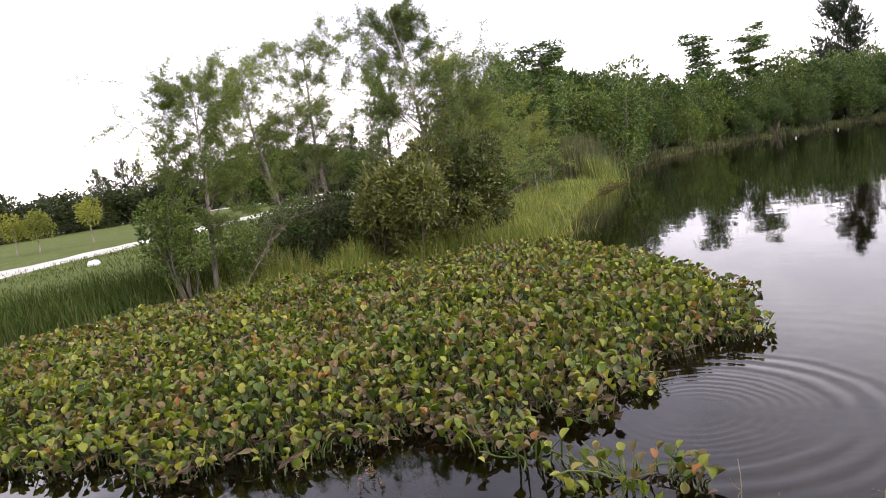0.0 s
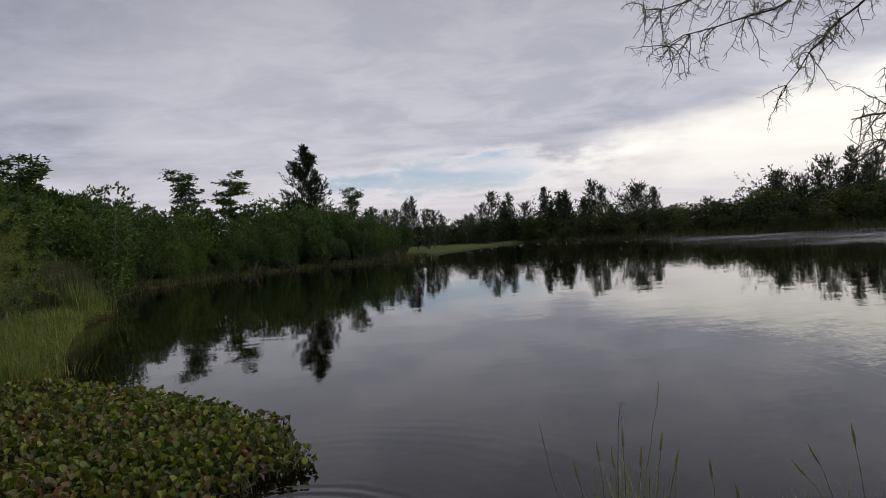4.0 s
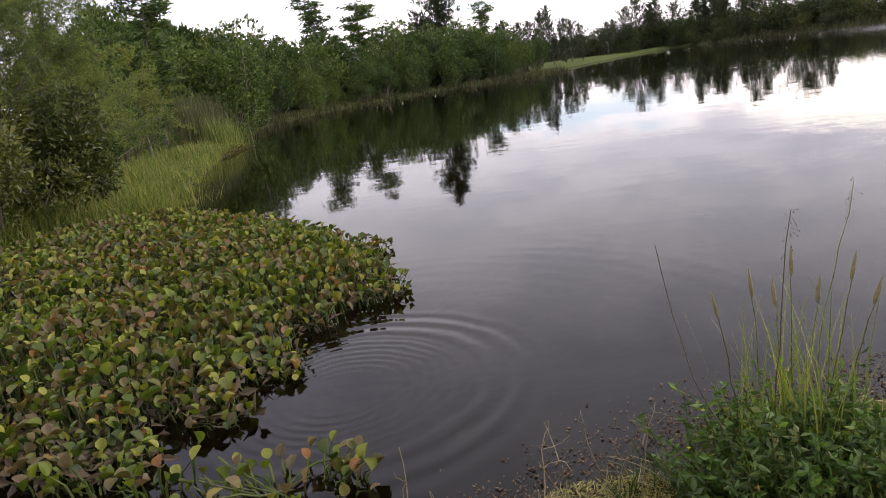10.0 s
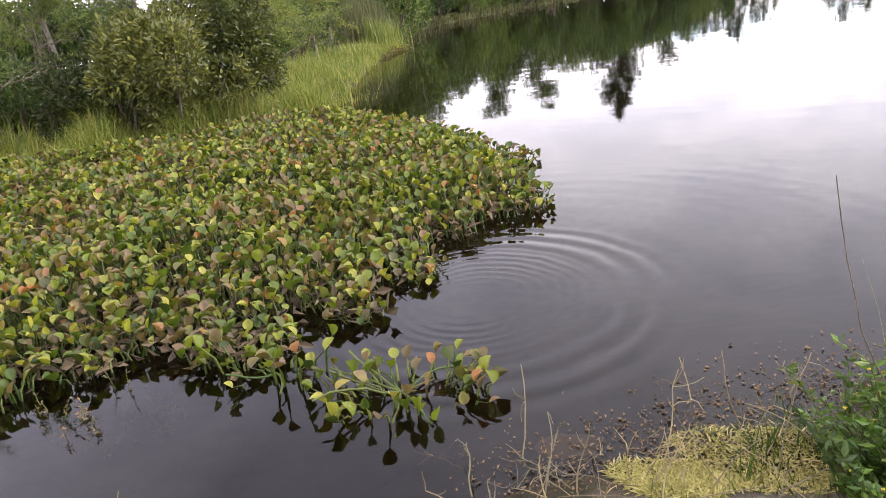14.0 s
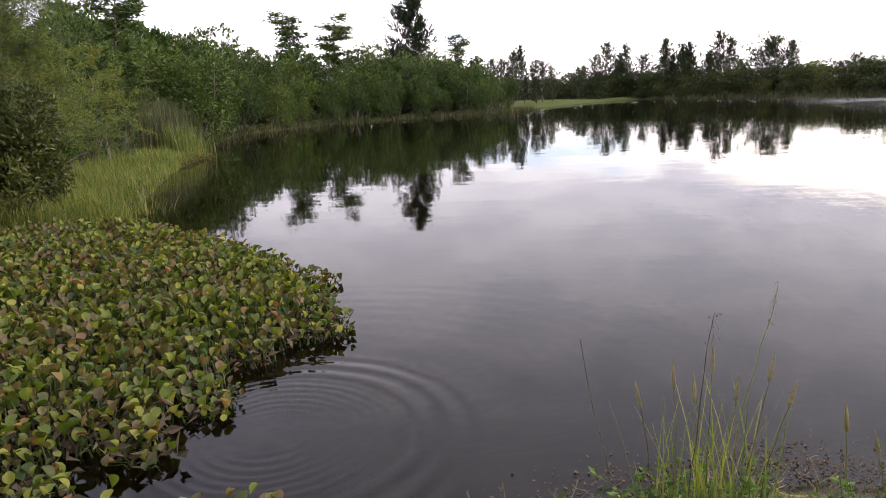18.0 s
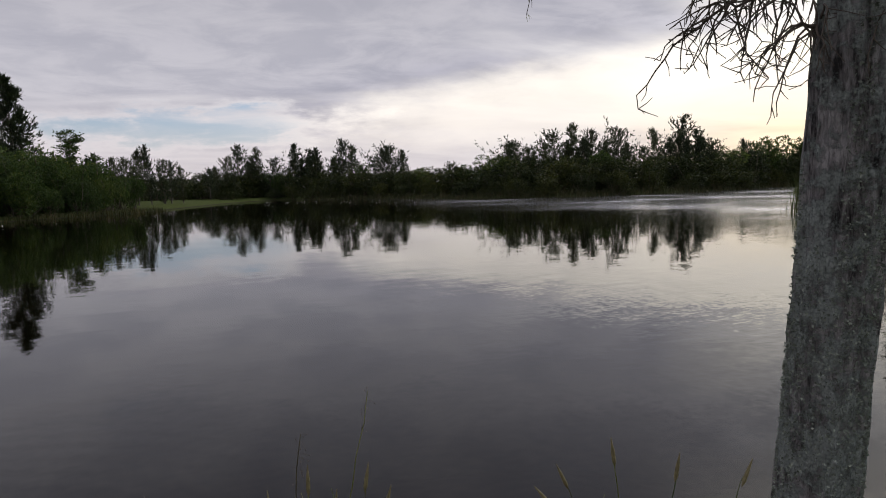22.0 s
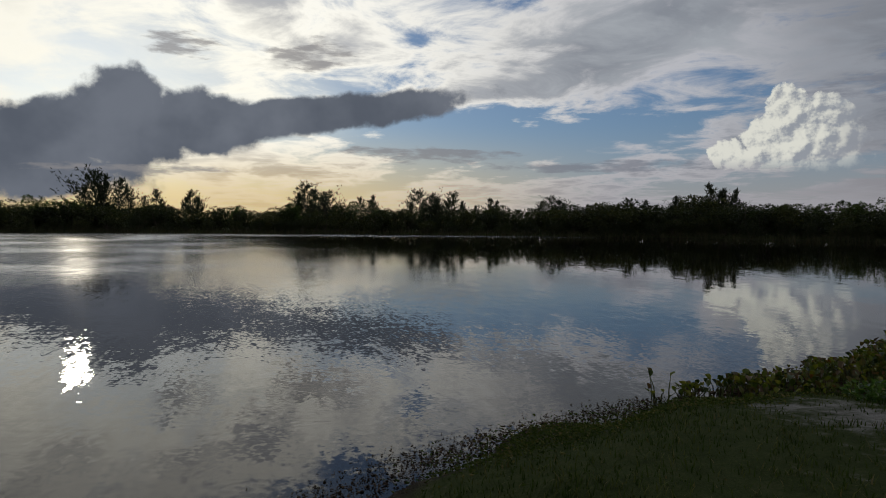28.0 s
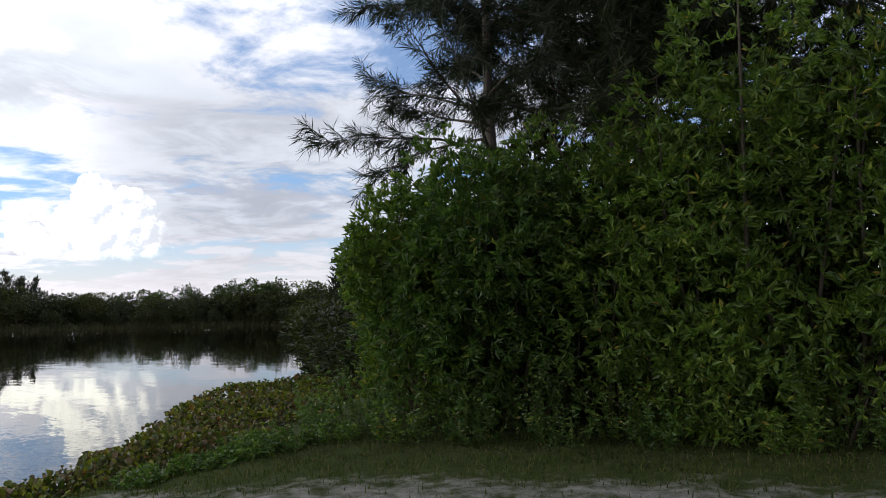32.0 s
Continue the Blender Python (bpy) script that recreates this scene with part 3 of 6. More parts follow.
# ---- the plan ----
# the shoreline, water inside, going round the pond
SHORE = [(-5.2, 0.35), (-3.2, 1.0), (-1.7, 1.35), (-0.8, 1.8), (-0.05, 2.3), (0.4, 2.75), (1.25, 3.15), (1.95, 3.0), (2.5, 2.5), (3.05, 1.7), (3.6, 0.8),
         (4.15, -0.05), (4.75, -0.75), (5.30, -1.35), (5.75, -2.05), (6.15, -2.90), (6.45, -3.75), (6.45, -5.0), (6.30, -6.95), (6.90, -9.35), (8.10, -14.35), (12.90, -24.35),
         (20.0, -38.0), (30.0, -55.0), (44.0, -71.0), (58.0, -75.0), (70.0, -67.0), (80.0, -56.0), (90.0, -40.0), (97.0, -24.0), (101.0, -10.0), (103.0, 6.0),
         (102.0, 24.0), (96.0, 42.0), (88.0, 60.0), (76.0, 68.0), (62.0, 62.0), (50.0, 61.0), (41.0, 62.0), (35.0, 68.0), (31.0, 80.0), (27.0, 96.0),
         (22.0, 108.0), (17.5, 112.0), (13.0, 107.0), (8.0, 96.0), (2.2, 80.0), (0.8, 74.0), (-3.0, 67.0), (-10.0, 60.0), (-15.5, 52.0), (-17.0, 42.0), (-16.0, 34.0),
         (-13.4, 28.0), (-11.8, 24.0), (-10.7, 20.4), (-9.1, 16.2), (-7.8, 13.0), (-7.6, 11.2), (-8.4, 9.6), (-9.8, 8.4), (-11.4, 6.8), (-11.8, 4.0), (-11.0, 1.2), (-8.4, -0.2)]
SOUTH = (0.9, -0.35)    # origin of the south bank's own measures
ISLAND = [(27.2, 21.5), (29.0, 16.0), (30.6, 13.4), (33.5, 14.2), (38.0, 17.0), (39.0, 24.0), (35.0, 28.5), (30.5, 26.0)]


def signed(x, y, ring):
    """Distance to a closed line, positive outside it."""
    x, y = np.asarray(x, dtype=float), np.asarray(y, dtype=float)
    best = np.full(x.shape, 1e9)
    inside = np.zeros(x.shape, dtype=bool)
    for (ax, ay), (bx, by) in zip(ring, ring[1:] + ring[:1]):
        dx, dy = bx - ax, by - ay
        u = np.clip(((x - ax) * dx + (y - ay) * dy) / (dx * dx + dy * dy), 0, 1)
        best = np.minimum(best, np.hypot(x - ax - u * dx, y - ay - u * dy))
        cross = ((ay > y) != (by > y)) & (x < dx * (y - ay) / (dy if abs(dy) > 1e-9 else 1e-9) + ax)
        inside ^= cross
    return np.where(inside, -best, best)


def land(x, y):
    """Distance outside the water: positive on land."""
    return np.maximum(signed(x, y, SHORE), -signed(x, y, ISLAND))


def height(x, y):
    x, y = np.asarray(x, dtype=float), np.asarray(y, dtype=float)
    s = land(x, y) + 0.10 * np.sin(x * 3.1 + 1.7 * np.sin(y * 2.3)) + 0.08 * np.sin(y * 4.3 + x * 1.9)
    up = 0.36 * (1 - np.exp(-np.maximum(s, 0) / 0.9)) + 0.16 * (1 - np.exp(-np.maximum(s, 0) / 9.0))
    rough = 0.02 * np.sin(x * 5.3 + 2 * np.sin(y * 3.7)) * np.sin(y * 6.1 + 1.3 * np.sin(x * 4.1)) + 0.03 * np.sin(x * 0.9) * np.sin(y * 1.1 + 0.7)
    down = -np.minimum(0.16 * np.maximum(-s, 0) + 0.05 * np.maximum(-s, 0) ** 2, 1.6)
    return np.where(s > 0, up + rough * np.clip(s, 0, 1), down)


def gz(x, y):
    return float(height(np.array([x]), np.array([y]))[0])


# ---- ground and water ----
def ground_sheet():
    rings = np.concatenate([[0.0], np.geomspace(0.35, 3500, 190)])
    n = 480
    ang = np.arange(n) * 2 * np.pi / n
    r, a = np.meshgrid(rings[1:], ang, indexing="ij")
    x, y = r * np.cos(a) + 0.5, r * np.sin(a) + 1.0
    x, y = np.append(x.ravel(), 0.5), np.append(y.ravel(), 1.0)
    z = height(x, y)
    k = len(rings) - 1
    i, j = np.meshgrid(np.arange(k - 1), np.arange(n), indexing="ij")
    f = np.stack([i * n + j, (i + 1) * n + j, (i + 1) * n + (j + 1) % n, i * n + (j + 1) % n], -1).reshape(-1, 4).tolist()
    f += [[k * n, q, (q + 1) % n] for q in range(n)]
    me = bpy.data.meshes.new("ground")
    me.from_pydata(np.stack([x, y, z], 1), [], f)
    me.polygons.foreach_set("use_smooth", [True] * len(me.polygons))
    # cover: worn dirt round the tree, pale sand on the track
    dirt = np.exp(-(((x - 1.1) / 0.9) ** 2 + ((y - 1.3) / 1.1) ** 2) * 0.8) * 0.9
    dirt = np.maximum(dirt, 0.75 * np.exp(-((land(x, y) - 0.3) / 0.45) ** 2) * (np.hypot(x, y) < 12) * np.where(y < 0.6, 0.45, 1.0))
    xs, ys = x - SOUTH[0], y - SOUTH[1]
    track = np.abs(ys + 5.3 - 0.25 * xs + 0.12 * np.sin(xs * 1.3))
    sand = np.clip(1.0 - track / 1.4, 0, 1) * (np.abs(xs + 4) < 9) * 0.72
    sand = np.maximum(sand, 0.6 * np.exp(-(((xs - 2.9) / 0.6) ** 2 + ((ys + 4.2) / 1.2) ** 2)))
    mown = np.clip((-12.2 - x) / 1.5, 0, 1) * (y < 60) + ((x > -6) & (x < 16) & (y > 76) & (y < 125))
    col = np.stack([dirt, sand, mown, 0 * x + 1], 1)
    at = me.color_attributes.new("cover", "FLOAT_COLOR", "POINT")
    at.data.foreach_set("color", col.ravel())
    me.materials.append(MAT_GROUND)
    tagged(new("ground", me), "grassy lake bank with worn dirt and pale sand", "ground", kind="structure")


def water_sheet():
    s = Soup()
    n = 96
    a = np.arange(n) * 2 * np.pi / n
    v = np.concatenate([[[40, 10, 0]], np.stack([40 + 115 * np.cos(a), 10 + 115 * np.sin(a), 0 * a], 1)])
    s.add(v, [[0, 1 + i, 1 + (i + 1) % n] for i in range(n)])
    ob = new("water", s.mesh("water", MAT_WATER, False))
    ob.visible_shadow = False
    tagged(ob, "dark still pond water mirroring the evening sky", "water", kind="structure")


ground_sheet()
water_sheet()


def strip_path(name, line, width, z, label):
    s = Soup()
    line = np.array(line, dtype=float)
    u = np.linspace(0, len(line) - 1, 60)
    p = np.stack([np.interp(u, np.arange(len(line)), line[:, q]) for q in (0, 1)], 1)
    d = unit(np.gradient(p, axis=0))
    sd = np.stack([-d[:, 1], d[:, 0]], 1)
    rows = []
    for k, off in enumerate((-0.5, -0.46, -0.2, 0.2, 0.46, 0.5)):
        q = p + sd * (width * off * (1 + 0.06 * np.sin(u * 9 + k)))[:, None]
        h = height(q[:, 0], q[:, 1]) + (z if 0 < k < 5 else -0.03)
        rows.append(np.column_stack([q, h]))
    v = np.stack(rows, 1).reshape(-1, 3)
    s.add(v, [[i * 6 + j, i * 6 + j + 1, (i + 1) * 6 + j + 1, (i + 1) * 6 + j] for i in range(59) for j in range(5)])
    tagged(new(name, s.mesh(name, MAT_SAND)), label, "path", kind="structure")


MAT_SAND = plain_material("pale_gravel", (0.30, 0.29, 0.26), (0.52, 0.50, 0.46), 6.0, 0.95, 0.3)
strip_path("path", [(-19, -6), (-24.5, 6.9), (-28.2, 14.4), (-33.8, 23.8), (-39.5, 34), (-50, 52)], 2.3, 0.03, "pale gravel footpath across the lawn")
strip_path("path_far", [(-130, 30), (-118, 40), (-88, 46), (-58, 48), (-46, 70)], 2.2, 0.05, "narrow pale path beyond the lawn")


# ---- trees and shrubs: one of each kind, copied with turn and size ----
def casuarina(seed, h, w, brush=28, limbs=62, name="casuarina_tree", mat=None, size=1.0, steep=0.7, low=0.05, round_top=1.0):
    """A ragged spire: limbs sweep outwards and up, each a soft brush of short needles."""
    rng = np.random.default_rng(seed)
    top = new(name)
    tagged(top, "dark feathery casuarina pine with ascending limbs", "tree")
    trunk, arms, crown = Soup(), Soup(), Soup()
    line = bend((0, 0, -0.3), (rng.normal() * 0.04, rng.normal() * 0.04, 1), h * 0.97, 12, rng, 0.035)
    tube(trunk, line, np.linspace(0.012 * h + 0.02, 0.012, 13), 6)
    lop = rng.uniform(0, 2 * np.pi)
    for i in range(limbs):
        u = low + (0.96 - low) * ((i + rng.uniform()) / limbs)
        p = np.array([np.interp(u * 12, np.arange(13), line[:, q]) for q in range(3)])
        a = rng.uniform(0, 2 * np.pi)
        rise = steep * rng.uniform(0.5, 1.5)
        reach = w * (1.0 - u) ** round_top * min(1.0, 0.55 + u * 1.8) * rng.uniform(0.3, 1.15) * (1 + 0.2 * math.cos(a - lop)) + 0.12
        L = reach * math.sqrt(1 + rise * rise)
        arm = bend(p, (math.cos(a), math.sin(a), rise), L, 6, rng, 0.10, -0.03)
        tube(arms, arm[::2], np.linspace(0.002 * h * (1 - u) + 0.007, 0.003, 4), 3)
        k = max(4, int(brush * min(1.4, 0.3 + reach / w)))
        idx = 6.0 * rng.uniform(0.05, 1, k) ** 0.75
        base = np.stack([np.interp(idx, np.arange(7), arm[:, q]) for q in range(3)], 1) + rng.normal(size=(k, 3)) * (0.05 + 0.05 * reach) * size
        way = unit(unit(arm[-1] - arm[2])[None] * 0.8 + rng.normal(size=(k, 3)) * 0.42 + np.array([0, 0, 0.35]))
        long = rng.uniform(0.35, 0.95, k) * size
        # each plume: a few slim sprays that fan out from one point
        for _ in range(3):
            quads(crown, base, way + rng.normal(size=(k, 3)) * 0.17, long * rng.uniform(0.6, 1.1, k), rng.uniform(0.06, 0.13, k) * size, rng)
    k = brush * 6
    idx = rng.uniform(8.5, 12, k)
    base = np.stack([np.interp(idx, np.arange(13), line[:, q]) for q in range(3)], 1)
    quads(crown, base, rng.normal(size=(k, 3)) * 0.32 + np.array([0, 0, 1]), rng.uniform(0.3, 0.8, k) * size, rng.uniform(0.05, 0.10, k) * size, rng)
    part("trunk", trunk.mesh("trunk", MAT_BARK), top)
    tagged(part("branchwork", arms.mesh("branchwork", MAT_TWIG), top), kind="stuff")
    part("crown", crown.mesh("crown", mat or MAT_PINE, False), top)
    return top


def blob_points(rng, centres, radii, n, shell=0.5):
    k = rng.choice(len(centres), n, p=radii.prod(1) ** (2 / 3) / (radii.prod(1) ** (2 / 3)).sum())
    d = unit(rng.normal(size=(n, 3)))
    r = rng.uniform(shell, 1.0, n) ** 0.5
    return centres[k] + d * radii[k] * r[:, None], d


def shrub(seed, h, w, n=1700, leaf=0.2, name="shrub", mat=None, label="dense green waterside shrub", blobs=9, cluster=1, low=0.2, thin=1.0, slim=(0.35, 0.6)):
    rng = np.random.default_rng(seed)
    top = new(name)
    tagged(top, label, "shrub")
    stems, crown = Soup(), Soup()
    c = np.stack([rng.uniform(-0.62, 0.62, blobs) * w, rng.uniform(-0.62, 0.62, blobs) * w, rng.uniform(low, 0.8, blobs) * h], 1)
    c[0] = (0, 0, 0.62 * h)
    rad = np.stack([rng.uniform(0.3, 0.5, blobs) * w, rng.uniform(0.3, 0.5, blobs) * w, rng.uniform(0.16, 0.3, blobs) * h], 1)
    for q in c:
        b = np.array([q[0] * 0.25, q[1] * 0.25, -0.2])
        m = (b + q) / 2 + rng.normal(size=3) * 0.12 * w
        tube(stems, [b, m, q, q + (q - m) * 0.5], np.array([0.012 * h + 0.01, 0.009 * h + 0.008, 0.006 * h, 0.004]) * thin, 5 if thin < 1 else 3)
    p, d = blob_points(rng, c, rad, n // cluster)
    keep = p[:, 2] > 0.02
    p, d = p[keep], d[keep]
    p, d = np.repeat(p, cluster, 0), np.repeat(d, cluster, 0)
    way = d * 0.7 + rng.normal(size=p.shape) * 0.6 + np.array([0, 0, 0.15])
    quads(crown, p + rng.normal(size=p.shape) * leaf * 0.12, way, rng.uniform(0.7, 1.35, len(p)) * leaf, rng.uniform(*slim, len(p)) * leaf, rng, 0.25, 0.5)
    tagged(part("branchwork", stems.mesh("branchwork", MAT_TWIG), top), kind="stuff")
    part("crown", crown.mesh("crown", mat or MAT_SHRUB, False), top)
    return top


def cypress_far(seed, h, n=2400, name="bald_cypress", flat=True):
    """A cypress that stands above the thicket: bare pole, flat layers of foliage towards the top."""
    rng = np.random.default_rng(seed)
    top = new(name)
    tagged(top, "tall bald cypress with flat layered foliage", "tree")
    trunk, arms, crown = Soup(), Soup(), Soup()
    line = bend((0, 0, -0.3), (0.02, 0.01, 1), h, 10, rng, 0.025)
    tube(trunk, line, np.linspace(0.16, 0.02, 11), 7)
    for i in range(30):
        u = 0.42 + 0.57 * (i + rng.uniform()) / 30
        p = np.array([np.interp(u * 10, np.arange(11), line[:, q]) for q in range(3)])
        a = rng.uniform(0, 2 * np.pi)
        L = (0.17 * h * (1.12 - u) ** 0.6 if not flat else 0.185 * h * (0.6 + 0.5 * math.sin(u * 5.2) ** 2)) * rng.uniform(0.5, 1.15)
        arm = bend(p, (math.cos(a), math.sin(a), rng.uniform(0.0, 0.45)), L, 5, rng, 0.12)
        tube(arms, arm, np.linspace(0.04, 0.01, 6), 4)
        k = n // 30
        idx = rng.uniform(1.5, 5, k)
        base = np.stack([np.interp(idx, np.arange(6), arm[:, q]) for q in range(3)], 1) + rng.normal(size=(k, 3)) * np.array([0.26, 0.26, 0.10])
        way = rng.normal(size=(k, 3)) * np.array([1, 1, 0.35])
        quads(crown, base, way, rng.uniform(0.2, 0.45, k), rng.uniform(0.09, 0.18, k), rng)
    part("trunk", trunk.mesh("trunk", MAT_BARK), top)
    tagged(part("branchwork", arms.mesh("branchwork", MAT_TWIG), top), kind="stuff")
    part("crown", crown.mesh("crown", MAT_SHRUB, False), top)
    return top


def young_cypress(seed, h, lean, spread, n=5200, low=0.35, dense=False, label="slender young cypress with thin feathery foliage"):
    """A bank-side cypress seen close enough to show twigs and sprays."""
    rng = np.random.default_rng(seed)
    top = new("young_cypress")
    tagged(top, label, "tree")
    trunk, twigs, crown = Soup(), Soup(), Soup()
    line = bend((0, 0, -0.25), (lean[0], lean[1], 1), h, 14, rng, 0.035)
    tube(trunk, line, np.linspace(0.010 * h + 0.02, 0.008, 15), 8)
    part("trunk", trunk.mesh("trunk", MAT_PALE_BARK), top)
    limbs = 58 if dense else 40
    for i in range(limbs):
        u = low * 0.6 + (0.98 - low * 0.6) * (i + rng.uniform()) / limbs
        p = np.array([np.interp(u * 14, np.arange(15), line[:, q]) for q in range(3)])
        a = rng.uniform(0, 2 * np.pi)
        L = spread * ((1.08 - u) ** 0.6 * 1.25 if dense else 1.05 - abs(u - 0.68) * 1.3) * rng.uniform(0.4, 1.1)
        arm = bend(p, (math.cos(a), math.sin(a), rng.uniform(0.25, 0.9)), L, 7, rng, 0.12)
        s = Soup()
        tube(s, arm, np.linspace(0.012 * (1.2 - u) + 0.005, 0.003, 8), 5)
        part("limb", s.mesh("limb", MAT_TWIG), top)
        if u < low and rng.uniform() < 0.75:
            continue
        for _ in range(9):
            q = arm[rng.integers(2, 8)]
            tw = bend(q, unit(arm[-1] - arm[0]) + rng.normal(size=3) * 0.8, L * rng.uniform(0.2, 0.55), 4, rng, 0.18, 0.04)
            tube(twigs, tw, np.linspace(0.004, 0.0015, 5), 3)
            k = int(n * (1.7 if dense else 2.1)) // (limbs * 9)
            idx = rng.uniform(0.3, 4, k)
            base = np.stack([np.interp(idx, np.arange(5), tw[:, c]) for c in range(3)], 1)
            quads(crown, base + rng.normal(size=base.shape) * 0.035, rng.normal(size=(k, 3)) + unit(tw[-1] - tw[0]) * 0.6 + np.array([0, 0, -0.2]), rng.uniform(0.05, 0.11, k) * (1.15 if dense else 1), rng.uniform(0.007, 0.015, k) * (1.3 if dense else 1), rng)
    tagged(part("twigwork", twigs.mesh("twigwork", MAT_TWIG), top), kind="stuff")
    tagged(part("foliage", crown.mesh("foliage", MAT_CYPRESS, False), top, "thin feathery light green foliage"), kind="stuff")
    return top


def spot(az, d):
    return d * math.sin(radians(az)), d * math.cos(radians(az))


def bank_spot(az, d):
    """As spot(), seen from where the walk begins."""
    return 0.1 + d * math.sin(radians(az)), -0.68 + d * math.cos(radians(az))


def scaled(x, y, z, turn, sx, sz):
    return pose(x, y, z, 0, 0, turn) @ Matrix.Diagonal((sx, sx, sz, 1))


class Stock:
    """Variants of one kind: the first calls place the originals, later ones copies."""

    def __init__(self, makers, base_h):
        self.makers, self.made, self.base_h, self.k = makers, [], base_h, 0

    def put(self, x, y, h, wide=1.0, turn=0.0, label="", group="", sink=0.0):
        i = self.k % len(self.makers)
        self.k += 1
        z = gz(x, y) - sink
        m = scaled(x, y, max(z, -0.25), turn, h / self.base_h * wide, h / self.base_h)
        if i >= len(self.made):
            ob = self.makers[i]()
            self.made.append(ob)
            ob.matrix_basis = m
        else:
            src = self.made[i]
            ob = copy_thing(src, Matrix())
            ob.matrix_basis = m
        return tagged(ob, label, "", group)


# ---- shores ----
def far_shore(az, start=14.0):
    """How far the water reaches in that direction."""
    d = np.arange(start, 170, 0.5)
    s = signed(d * math.sin(radians(az)), d * math.cos(radians(az)), SHORE)
    k = np.argmax(s > 0)
    return float(d[k])


EYE = 1.8
MAT_MYRTLE = leaf_material("myrtle_leaves", [(0.0, (0.045, 0.056, 0.014)), (0.6, (0.095, 0.108, 0.026)), (1.0, (0.18, 0.18, 0.05))], 0.4, 0.3, 0.5)
PINES = Stock([lambda k=k: casuarina(40 + k, 10.0, 2.9 + 0.4 * (k % 4), 13, 105, size=0.95, steep=0.95, round_top=0.75) for k in range(6)], 10.0)
OPEN_PINES = Stock([lambda k=k: casuarina(60 + k, 10.0, 4.4 + 0.4 * k, 15, 105, size=0.95, steep=0.95, round_top=0.7) for k in range(4)], 10.0)
BROAD = Stock([lambda k=k: shrub(80 + k, 5.0, 2.1, 4600, 0.24, "broadleaf_tree", None, "round-crowned broadleaf tree on the far shore", 17, 3) for k in range(4)], 5.0)
SHRUBS = Stock([lambda k=k: shrub(100 + k, 4.0, 2.0, 4200, 0.20, blobs=15, cluster=3) for k in range(6)], 4.0)
DARK_SHRUBS = Stock([lambda k=k: shrub(120 + k, 4.0, 2.1, 2200, 0.27, "shrub", MAT_DARK, "dark low shrub of the far shore", 14, low=0.06) for k in range(5)], 4.0)
FAR_SHRUBS = Stock([lambda k=k: shrub(130 + k, 4.0, 2.1, 2200, 0.27, "shrub", MAT_DARK, blobs=14, low=0.06) for k in range(4)], 4.0)
TALL_CYPRESS = Stock([lambda k=k: cypress_far(140 + k, 9.0, 2600) for k in range(3)], 9.0)
place = random.Random(5)


def stand(stock, az, el, d, wide=1.0, label="", group=""):
    x, y = spot(az, d)
    h = max(EYE + d * math.tan(radians(el)) - gz(x, y), 1.2)
    return stock.put(x, y, h, wide, place.uniform(0, 360), label, group)


# the thicket along the near-left shore, from the reeds to the spit: three rows of shrubs
rowline = np.array([(-14.6, 28.5), (-16.8, 34.5), (-18.2, 42.0), (-17.0, 51.0), (-12.0, 59.0), (-5.0, 66.5), (-1.5, 73.5)])
for row, (back, hh) in enumerate(((0.3, 3.4), (2.4, 4.7), (5.0, 5.7), (8.5, 6.3))):
    for k in range(30):
        u = (k + place.uniform(0.1, 0.9)) / 30 * 6
        x, y = (float(np.interp(u, range(7), rowline[:, q])) for q in (0, 1))
        SHRUBS.put(x - back * 0.85 + place.uniform(-0.5, 0.5), y + back * 0.35 + place.uniform(-0.5, 0.5), hh * place.uniform(0.66, 1.20) * (1.0 - 0.030 * u), place.uniform(0.75, 1.1),
                   place.uniform(0, 360), "dense green shrub in the waterside thicket", "thicket along the shore")
for az, d, el in ((-34.0, 24, 7.2), (-36.5, 22, 6.5), (-33.2, 26, 5.4), (-31.0, 31, 5.5), (-29.0, 36, 5.6), (-25.6, 40, 4.6), (-38.5, 25, 5.5), (-23.0, 50, 3.8), (-21.4, 54, 4.0), (-13.2, 64, 3.6)):
    stand(BROAD, az, el, d, 0.85, "leafy broadleaf tree rising from the waterside thicket")
stand(TALL_CYPRESS, -31.3, 8.4, 27.5, 1.15)
stand(TALL_CYPRESS, -18.7, 6.75, 66, 1.1)
stand(TALL_CYPRESS, -15.3, 6.2, 68, 1.35, "spreading flat-topped bald cypress above the thicket")
stand(TALL_CYPRESS, -5.4, 4.7, 84, 1.0)
stand(TALL_CYPRESS, -23.3, 4.7, 58, 0.9)
big = casuarina(31, 13.8, 4.3, 32, 230, size=0.8, steep=0.6, low=0.12, round_top=0.70)
big.matrix_basis = pose(*spot(-9.1, 80), 0.3)
tagged(big, "tallest dark casuarina above the far thicket")

# far shore: casuarinas and broadleaf trees by bearing and height
PINE_ROW_A = [(-3.4, 3.2, 1), (-1.8, 2.8, 1), (0.0, 3.85, 0.7), (1.4, 2.5, 1), (5.0, 2.0, 1), (6.3, 3.7, 1), (8.0, 3.5, 0.9), (11.2, 3.8, 1), (12.0, 3.2, 1), (12.9, 3.4, 1), (14.6, 4.0, 1), (18.5, 3.6, 1.2), (23.5, 1.8, 1.2),
              (29.2, 3.7, 1.2), (31.8, 4.1, 1.15), (33.5, 4.7, 1), (35.0, 4.2, 1), (37.1, 4.1, 1.15), (40.0, 4.1, 1), (42.0, 4.9, 1), (43.3, 3.8, 1.1), (46.4, 2.9, 1)]
